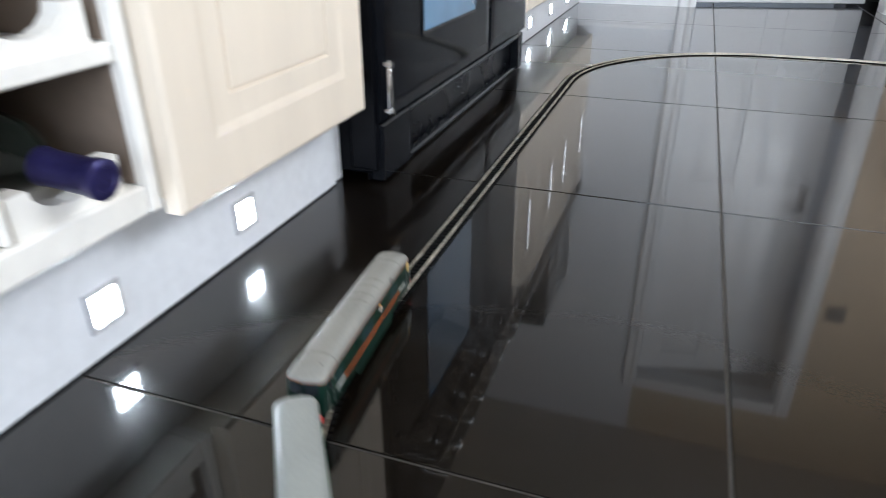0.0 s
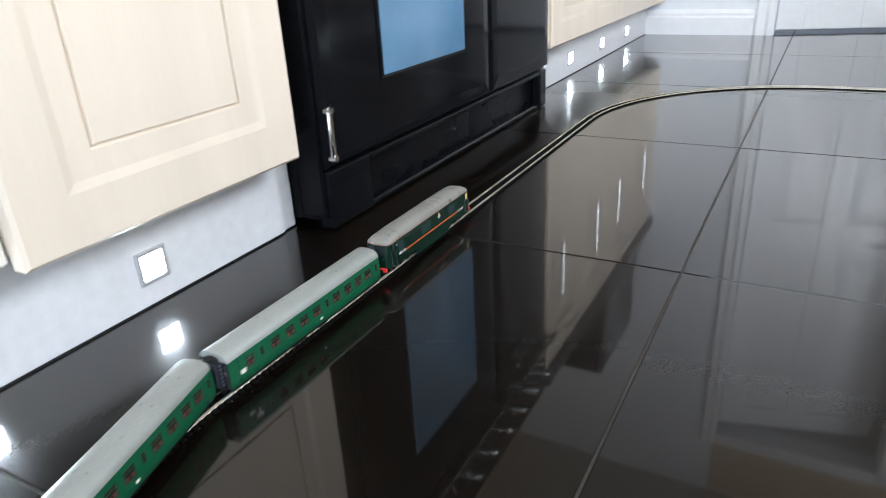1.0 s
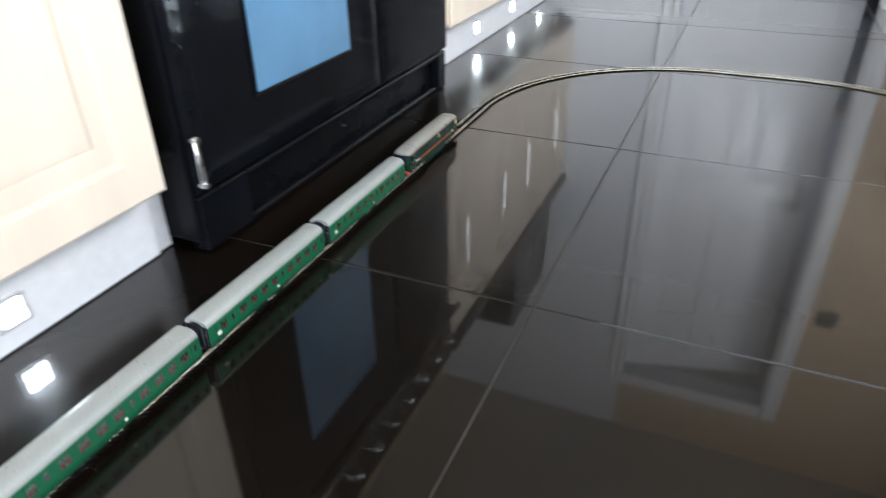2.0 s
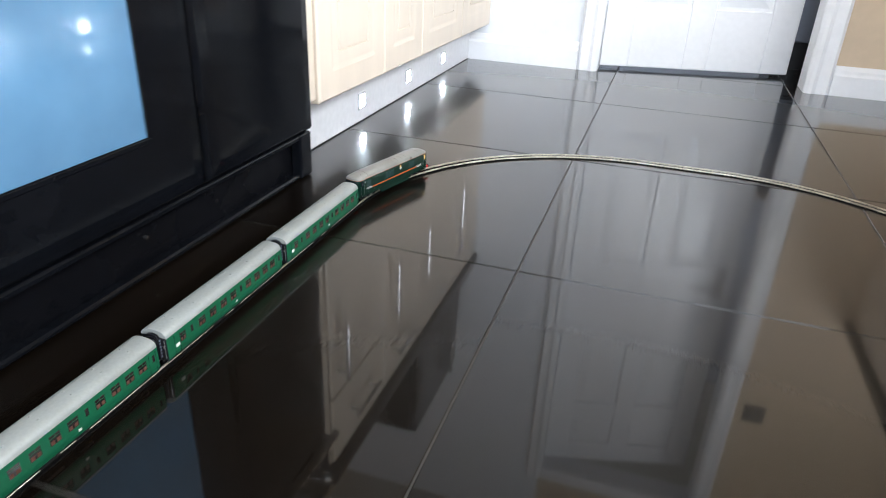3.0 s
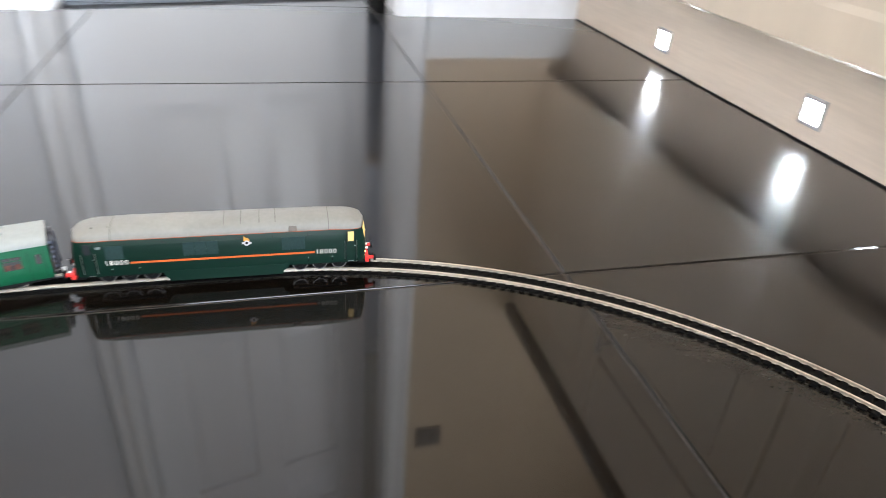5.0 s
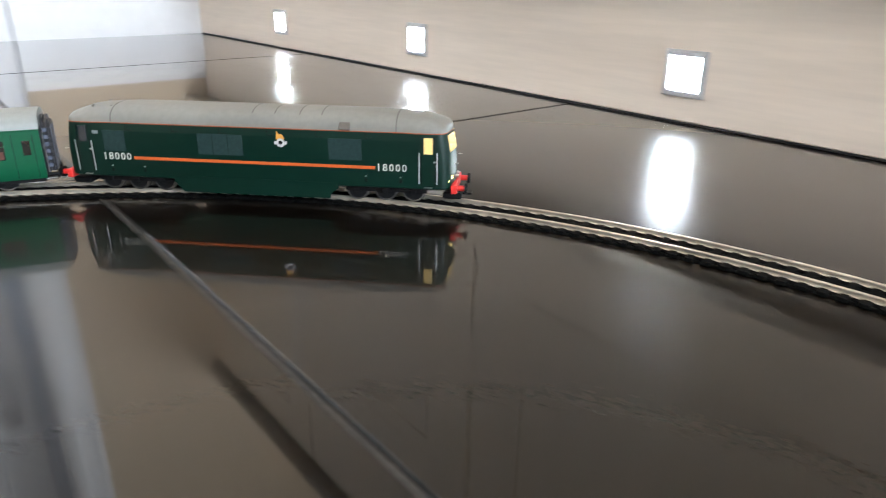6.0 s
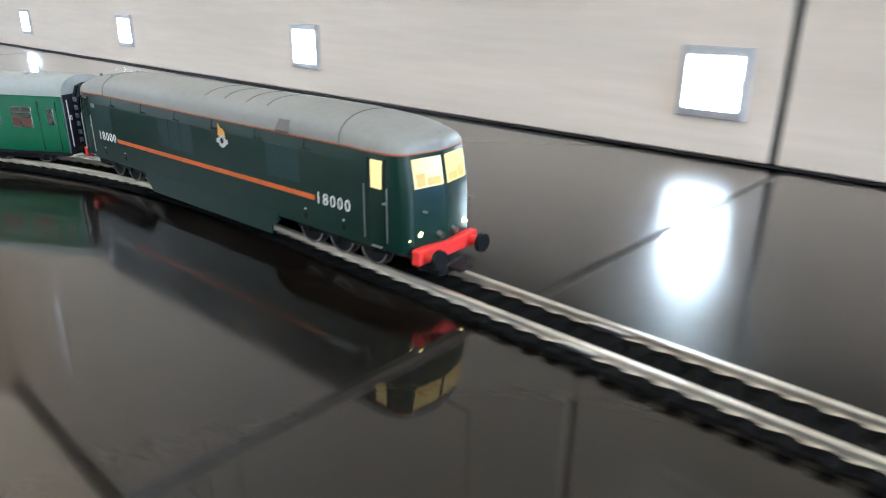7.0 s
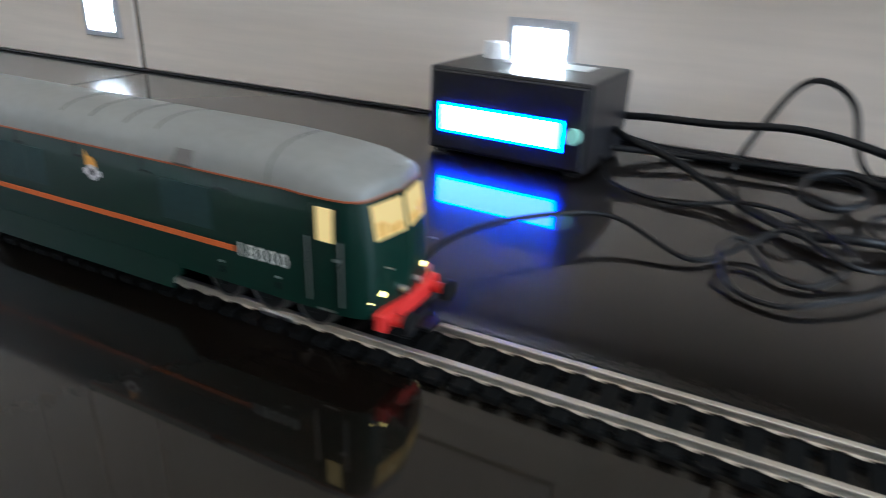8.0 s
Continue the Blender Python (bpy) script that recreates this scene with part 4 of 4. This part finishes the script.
            rod(bm, (e * 0.1186, s * 0.0035, 0.0205), (e * 0.1212, s * 0.0035, 0.0200), 0.0011, 10)
            part("pipe_end", bm, STEEL, t, smooth=40)
        bm = bmesh.new()
        rod(bm, (e * 0.1195, -0.0118, 0.030), (e * 0.1215, -0.0118, 0.030), 0.0003, 6)
        rod(bm, (e * 0.1195, 0.0118, 0.030), (e * 0.1215, 0.0118, 0.030), 0.0003, 6)
        part("lamp_iron", bm, STEEL, t)
        bm = bmesh.new()
        box(bm, min(e * 0.112, e * 0.1235), max(e * 0.112, e * 0.1235), -0.0075, 0.0075, 0.0066, 0.0105, bevel=0.0008)
        part("coupling_box", bm, RUNNING, t)
        bm = bmesh.new()
        box(bm, min(e * 0.12, e * 0.129), max(e * 0.12, e * 0.129), -0.0035, 0.0035, 0.0085, 0.0098, bevel=0.0003)
        part("coupling_hook", bm, STEEL if e < 0 else RUNNING, t)
        # bogie
        b = mm_box("bogie", RUNNING, t, [(min(e * 54, e * 103), max(e * 54, e * 103), -11.6, -10.6, 10.6, 14.0), (min(e * 54, e * 103), max(e * 54, e * 103), 10.6, 11.6, 10.6, 14.0),
                                         (min(e * 58, e * 100), max(e * 58, e * 100), -6.4, 6.4, 9.5, 13.2)], 0.5)
        add_wheels(b, [e * 61, e * 78, e * 95], 6.9)
        for x in (61, 78, 95):
            for y in (-12.3, 12.3):
                mm_box("axle_box", RUNNING, b, [(e * x - 1.9, e * x + 1.9, y - 0.6, y + 0.6, 10.2, 13.8)], 0.4)
    bm = bmesh.new()
    rod(bm, (0.108, -0.004, 0.0515), (0.1105, -0.004, 0.0530), 0.0008, 8)
    rod(bm, (0.112, 0.003, 0.051), (0.1142, 0.003, 0.0525), 0.0008, 8)
    part("roof_horn", bm, LOCO_ROOF, t, smooth=40)
    return t


def coach():
    t = thing("model_coach", "bright green model railway coach with a pale grey roof", "model train", "coaches of the model train")
    H = 129.0
    bm = bmesh.new()
    prof = [(16.6, 12.6), (17.6, 14.5), (18.0, 22), (17.9, 34), (17.3, 42.8)]
    ring = [(-y, z) for y, z in prof] + [(y, z) for y, z in prof[::-1]]
    loft(bm, [[(x * MM, y * MM, z * MM) for y, z in ring] for x in (-H, H)])
    part("body", bm, COACH_GREEN, t, smooth=40)
    bm = bmesh.new()
    arc = [(-17.45 * math.copysign(abs(math.cos(a)) ** 0.75, math.cos(a)), 42.9 + 10.0 * math.sin(a) ** 0.9) for a in (math.pi * k / 14 for k in range(15))]
    loft(bm, [[(x * MM, y * f * MM, (42.9 + (z - 42.9) * f) * MM) for y, z in arc] for x, f in ((-H - 0.3, 0.985), (-H + 0.6, 1), (H - 0.6, 1), (H + 0.3, 0.985))])
    part("roof", bm, COACH_ROOF, t, "pale grey curved roof", smooth=50)
    for k in range(6):
        x = -100 + k * 40
        for y in (-5.5, 5.5):
            mm_box("roof_vent", COACH_ROOF, t, [(x - 1.3, x + 1.3, y - 0.9, y + 0.9, 51.8, 53.6)], 0.3)
    # windows from the locomotive end backwards: (centre, half width)
    wins = [(121, 2.2), (103, 6.6), (83, 6.6), (62, 6.6), (40, 6.6), (22, 2.4), (4, 6.6), (-18, 6.6), (-41, 6.6), (-64, 6.6), (-84, 2.4), (-101, 5.2)]
    for s in (-1, 1):
        for x, w in wins:
            small = w < 3
            z0, z1 = (27.5, 36.5) if small else (25.5, 37.0)
            win = mm_box("window", COACH_GLASS, t, [(x - w, x + w, min(s * 17.0, s * 18.03), max(s * 17.0, s * 18.03), z0, z1)], 0.3)
            if not small:
                mm_box("window_bar", COACH_GREEN, win, [(x - w, x + w, min(s * 17.4, s * 18.12), max(s * 17.4, s * 18.12), 33.6, 34.1)], 0.05)
                mm_box("window_bar", COACH_GREEN, win, [(x - 0.3, x + 0.3, min(s * 17.4, s * 18.10), max(s * 17.4, s * 18.10), 34.1, 37.0)], 0.05)
                for a, b in ((x - w + 0.8, x - 1.0), (x + 1.0, x + w - 0.8)):
                    mm_box("seat_back", SEAT_BROWN, win, [(a, b, min(s * 17.5, s * 18.05), max(s * 17.5, s * 18.05), 26.0, 31.0)], 0.2)
        mm_box("class_panel", LETTER, t, [(-115, -108, min(s * 17.4, s * 18.08), max(s * 17.4, s * 18.08), 22.8, 27.5)], 0.05, "small white door panel")
        mm_box("coach_crest", LETTER, t, [(8, 12, min(s * 17.4, s * 18.1), max(s * 17.4, s * 18.1), 17.8, 20.8)], 0.05)
        for x in (-116.5, -107, 114, 125):
            mm_box("door_joint", RUNNING, t, [(x - 0.12, x + 0.12, min(s * 17.2, s * 18.04), max(s * 17.2, s * 18.04), 14, 40)])
        mm_box("gutter", COACH_GREEN, t, [(-H, H, min(s * 17.0, s * 17.7), max(s * 17.0, s * 17.7), 42.2, 43.0)], 0.1)
        mm_box("sole_bar", RUNNING, t, [(-H + 1, H - 1, min(s * 15.0, s * 16.4), max(s * 15.0, s * 16.4), 10.6, 12.6)], 0.2)
        mm_box("underframe_box", RUNNING, t, [(-38, -14, min(s * 9, s * 14.8), max(s * 9, s * 14.8), 6.6, 11.5)], 0.5)
        mm_box("underframe_box", RUNNING, t, [(6, 24, min(s * 10, s * 14.8), max(s * 10, s * 14.8), 7.2, 11.5)], 0.5)
    mm_box("floor_pan", RUNNING, t, [(-H + 2, H - 2, -15, 15, 11, 12.6)])
    for e in (-1, 1):
        mm_box("end_wall", GANGWAY, t, [(min(e * (H - 0.6), e * (H + 0.45)), max(e * (H - 0.6), e * (H + 0.45)), -17.2, 17.2, 12.4, 44.0)], 0.4, "black painted coach end")
        bm = bmesh.new()
        for k in range(4):
            f = 1.0 if k % 2 == 0 else 0.88
            xx = H + 0.6 + k * 1.2
            pts = [(-9.5 * f, 15), (9.5 * f, 15), (9.5 * f, 42), (6.5 * f, 47.5 * (0.5 + f / 2)), (0, 49 * (0.5 + f / 2)), (-6.5 * f, 47.5 * (0.5 + f / 2)), (-9.5 * f, 42)]
            prism(bm, [(y * MM, z * MM) for y, z in pts], "x", e * xx * MM, e * (xx + 1.15) * MM)
        gang = part("gangway", bm, GANGWAY, t, "black corridor connection bellows")
        mm_box("gangway_frame", FOLD, gang, [(min(e * (H + 5.4), e * (H + 5.75)), max(e * (H + 5.4), e * (H + 5.75)), y0, y1, z0, z1)
                                             for y0, y1, z0, z1 in ((-7.0, -5.6, 16, 41), (5.6, 7.0, 16, 41), (-5.6, 5.6, 41, 42.4))], 0.1, "grey faceplate of the corridor connection")
        # pale blocks stand in for the highlights along the bellows folds
        for s in (-1, 1):
            for k in range(6):
                z = 17.5 + k * 4.4
                mm_box("bellows_fold", FOLD, gang, [(min(e * (H + 0.8), e * (H + 3.4)), max(e * (H + 0.8), e * (H + 3.4)), min(s * 9.3, s * 10.3), max(s * 9.3, s * 10.3), z, z + 2.6)], 0.5)
        for s in (-1, 1):
            bm = bmesh.new()
            rod(bm, (e * (H + 0.3) * MM, s * 0.0114, 0.0135), (e * (H + 5.0) * MM, s * 0.0114, 0.0135), 0.0013, 10)
            rod(bm, (e * (H + 5.0) * MM, s * 0.0114, 0.0135), (e * (H + 5.9) * MM, s * 0.0114, 0.0135), 0.0027, 14)
            part("buffer", bm, RUNNING, t, smooth=40)
            bm = bmesh.new()
            rod(bm, (e * (H + 1.2) * MM, s * 0.0150, 0.016), (e * (H + 1.2) * MM, s * 0.0150, 0.041), 0.00035, 6)
            part("end_handrail", bm, STEEL, t)
        mm_box("end_lettering", LETTER, t, [(min(e * (H + 0.45), e * (H + 0.6)), max(e * (H + 0.45), e * (H + 0.6)), y0, y1, 30.0, 32.6) for y0, y1 in ((-14.4, -13.0), (-12.4, -12.0))])
        mm_box("coupling", STEEL, t, [(min(e * (H - 8), e * (H + 8.5)), max(e * (H - 8), e * (H + 8.5)), -3.2, 3.2, 8.2, 9.6)], 0.3)
        b = mm_box("bogie", RUNNING, t, [(min(e * 72, e * 112), max(e * 72, e * 112), -13.0, -11.4, 7.6, 11.0), (min(e * 72, e * 112), max(e * 72, e * 112), 11.4, 13.0, 7.6, 11.0),
                                         (min(e * 86, e * 98), max(e * 86, e * 98), -11.4, 11.4, 8.4, 11.0)], 0.4)
        add_wheels(b, [e * 78, e * 106], 6.2)
        for x in (78, 106):
            for y in (-13.45, 13.45):
                mm_box("axle_box", RUNNING, b, [(e * x - 1.8, e * x + 1.8, y - 0.55, y + 0.55, 8.0, 12.0)], 0.3)
    return t


loco = locomotive()
coach_first = coach()
coaches = [coach_first, copy_thing(coach_first, Matrix()), copy_thing(coach_first, Matrix())]


# ---- controller, cables and power clip by the facing plinth ----
def controller():
    c = thing("train_controller", "black plastic train controller box with a lit blue display", "controller", m=Matrix.Translation((1.047, -0.360, 0)) @ pose(0, 0, 0, 0, 0, 176))
    # front faces +x in its own space
    w, d, h = 0.0465, 0.033, 0.048
    bm = bmesh.new()
    box(bm, -d, d - 0.002, -w, w, 0.002, h, bevel=0.0016, seg=2)
    part("case", bm, PLASTIC_BLACK, c)
    solid("front_panel", PLASTIC_BLACK, c, bevel=0.0006, boxes=[(d - 0.002, d, -w + 0.002, w - 0.002, 0.004, h - 0.002)])
    solid("display_surround", SCREEN_HAZE, c, "display edge with an added glow for blue haze on the floor", bevel=0.0004, boxes=[(d, d + 0.0006, -0.0388, 0.0340, 0.0132, 0.0292)])
    solid("display", SCREEN, c, "bright blue-white lit display", boxes=[(d + 0.0006, d + 0.0010, -0.0380, 0.0332, 0.0142, 0.0282)])
    bm = bmesh.new()
    rod(bm, (d, 0.0402, 0.0225), (d + 0.004, 0.0402, 0.0225), 0.0040, 16)
    part("button", bm, GREEN_LED, c, "pale lit push button", smooth=40)
    bm = bmesh.new()
    rod(bm, (-0.018, -0.032, h), (-0.018, -0.032, h + 0.009), 0.0068, 18, r2=0.0062)
    part("control_knob", bm, KNOB_WHITE, c, "white control knob", smooth=40)
    solid("top_label", KNOB_WHITE, c, bevel=0.0001, boxes=[(-0.022, -0.004, -0.020, 0.030, h, h + 0.0003)])
    for x in (-d + 0.006, d - 0.008):
        for y in (-w + 0.008, w - 0.008):
            solid("foot", PLASTIC_BLACK, c, boxes=[(x - 0.004, x + 0.004, y - 0.004, y + 0.004, 0.0, 0.0025)])


controller()


def cable(label, pts, r=0.0021):
    bm = bmesh.new()
    tube(bm, pts, r)
    return tagged(part("cable", bm, CABLE, smooth=60), label, "cable", "controller cables")


Z = 0.0022
cable("black mains cable rising from the controller in an arch", [(1.075, -0.405, 0.022), (1.072, -0.425, 0.024), (1.066, -0.46, 0.026), (1.058, -0.50, 0.030), (1.05, -0.54, 0.024), (1.035, -0.60, 0.006), (1.03, -0.70, Z), (1.0, -0.9, Z)])
cable("thin black cable looping up against the plinth", [(1.07, -0.47, Z), (1.082, -0.478, 0.02), (1.088, -0.492, 0.045), (1.088, -0.505, 0.050), (1.086, -0.520, 0.040), (1.08, -0.53, 0.012), (1.07, -0.55, Z), (1.05, -0.60, Z)], 0.0016)
cable("black cable lying along the foot of the plinth", [(1.073, -0.404, 0.012), (1.077, -0.418, 0.008), (1.084, -0.447, 0.0024), (1.081, -0.488, Z), (1.081, -0.517, Z), (1.080, -0.545, Z), (1.075, -0.62, Z), (1.07, -0.75, Z)])
cable("black cable sagging from the controller onto the tiles", [(1.062, -0.405, 0.018), (1.045, -0.418, 0.017), (1.038, -0.441, 0.012), (1.022, -0.465, 0.006), (0.999, -0.487, 0.0034), (0.981, -0.507, 0.004), (0.980, -0.525, 0.006), (0.988, -0.545, 0.004), (1.0, -0.62, Z)])
cable("black cable coiled on the tiles beside the controller", [(1.055, -0.4045, 0.008), (1.07, -0.45, 0.006), (1.074, -0.499, 0.006), (1.072, -0.517, 0.008), (1.051, -0.529, 0.009), (1.028, -0.530, 0.008), (1.013, -0.516, 0.007), (1.020, -0.503, 0.009), (1.040, -0.506, 0.012), (1.055, -0.522, 0.013), (1.050, -0.545, 0.009), (1.04, -0.62, Z)], 0.0018)
cable("thin black cable curling across the dark tiles", [(1.045, -0.4045, 0.007), (1.01, -0.42, 0.003), (0.997, -0.452, Z), (1.004, -0.479, 0.0055), (0.990, -0.503, 0.008), (0.962, -0.523, 0.006), (0.936, -0.512, Z), (0.934, -0.500, Z), (0.948, -0.490, 0.0045), (0.954, -0.483, 0.0075), (0.940, -0.478, 0.006), (0.918, -0.485, Z), (0.912, -0.502, Z), (0.925, -0.52, 0.004), (0.96, -0.56, Z), (0.97, -0.65, Z)], 0.0010)
cable("black track feed cable running from the power clip", [(0.862, -0.389, 0.009), (0.885, -0.392, 0.012), (0.915, -0.405, 0.012), (0.944, -0.434, 0.010), (0.935, -0.468, Z), (0.955, -0.485, 0.004), (0.965, -0.500, 0.010), (0.95, -0.522, 0.006), (0.97, -0.54, Z), (1.0, -0.53, 0.007), (1.01, -0.55, 0.011), (1.02, -0.62, 0.004)], 0.0011)


def power_clip():
    c = thing("track_power_clip", "black track power clip with two orange-brown terminals", "power clip", m=Matrix.Translation((0.857, -0.389, 0)))
    solid("clip_body", PLASTIC_BLACK, c, bevel=0.0008, boxes=[(-0.030, 0.006, -0.009, 0.009, 0.0004, 0.0021), (-0.0085, 0.006, -0.009, 0.009, 0.0021, 0.0085)])
    for y in (-0.0055, 0.0055):
        bm = bmesh.new()
        rod(bm, (0.003, y, 0.0085), (0.003, y, 0.0125), 0.0028, 12)
        part("terminal", bm, CLIP_WIRE, c, "orange-brown push terminal", smooth=40)


power_clip()

# ---- sleepers and floor tiles, as pieces ----
bm = bmesh.new()
box(bm, -0.0030, 0.0030, -0.0145, 0.0145, 0.0003, 0.0025, bevel=0.0003)
for y in (-0.00825, 0.00825):
    for s in (-1, 1):
        box(bm, -0.0009, 0.0009, y + s * 0.0013, y + s * 0.0020, 0.0025, 0.0030)
sleeper = finish("sleeper", bm, SLEEPER)
GAP = 0.0088
count = int(LENGTH / GAP)
first = int((QUARTER + STRAIGHT - 0.25) / GAP)
rest_verts, rest_faces = [], []
for k in range(count):
    x, y, h = on_track(k * GAP)
    m = Matrix.Translation((x, y, 0)) @ Matrix.Rotation(h, 4, "Z")
    if first <= k < first + 200:
        ob = new("sleeper", sleeper)
        ob.parent = track
        ob.matrix_basis = m
    else:
        base = len(rest_verts)
        rest_verts += [tuple(m @ v.co) for v in sleeper.vertices]
        rest_faces += [[base + i for i in f.vertices] for f in sleeper.polygons]
me = bpy.data.meshes.new("sleeper_strip")
me.from_pydata(rest_verts, [], rest_faces)
me.materials.append(SLEEPER)
ob = new("sleeper_strip", me)
ob.parent = track
tagged(ob, kind="stuff")

TILE_SIZE, JOINT = 0.6, 0.0028
bm = bmesh.new()
e = TILE_SIZE / 2 - JOINT / 2
rings = [[(-e + i, -e + i, z), (e - i, -e + i, z), (e - i, e - i, z), (-e + i, e - i, z)] for i, z in ((0, -0.009), (0, -0.0009), (0.0003, -0.0003), (0.0009, 0.0))]
loft(bm, rings)
tile = finish("tile", bm, TILE)
for i in range(-1, 3):
    for j in range(-6, 6):
        ob = new("tile", tile)
        ob.parent = floor
        ob.matrix_basis = Matrix.Translation(((i + 0.5) * TILE_SIZE, 0.004 + (j - 0.5) * TILE_SIZE, random.uniform(-0.0001, 0.0001))) @ pose(0, 0, 0, random.uniform(-0.03, 0.03), random.uniform(-0.03, 0.03), 0)


# ---- what moves ----
RUN_T = (0.0, 0.5, 1.0, 1.5, 2.0, 3.5, 4.0, 4.5, 5.0, 5.2, 6.3, 6.5, 6.8, 7.0, 7.2, 7.5, 7.8, 8.0)
RUN_S = (-1.091, -0.886, -0.660, -0.436, -0.194, 0.470, 0.679, 0.872, 1.061, 1.167, 1.609, 1.6815, 1.791, 1.873, 1.961, 2.080, 2.221, 2.310)


def nose(t):
    return float(np.interp(t, RUN_T, RUN_S))


def car_pose(s, spread):
    a, b = on_track(s - spread), on_track(s + spread)
    return Matrix.Translation(((a[0] + b[0]) / 2, (a[1] + b[1]) / 2, 0)) @ Matrix.Rotation(math.atan2(b[1] - a[1], b[0] - a[0]), 4, "Z")


def motions():
    times = [k / 10 for k in range(81)]
    walk(loco, [(t, car_pose(nose(t) - 0.1205, 0.078)) for t in times])
    for k, c in enumerate(coaches):
        back = 0.241 + 0.018 + 0.129 + k * 0.2745
        walk(c, [(t, car_pose(nose(t) - back, 0.092)) for t in times])


motions()
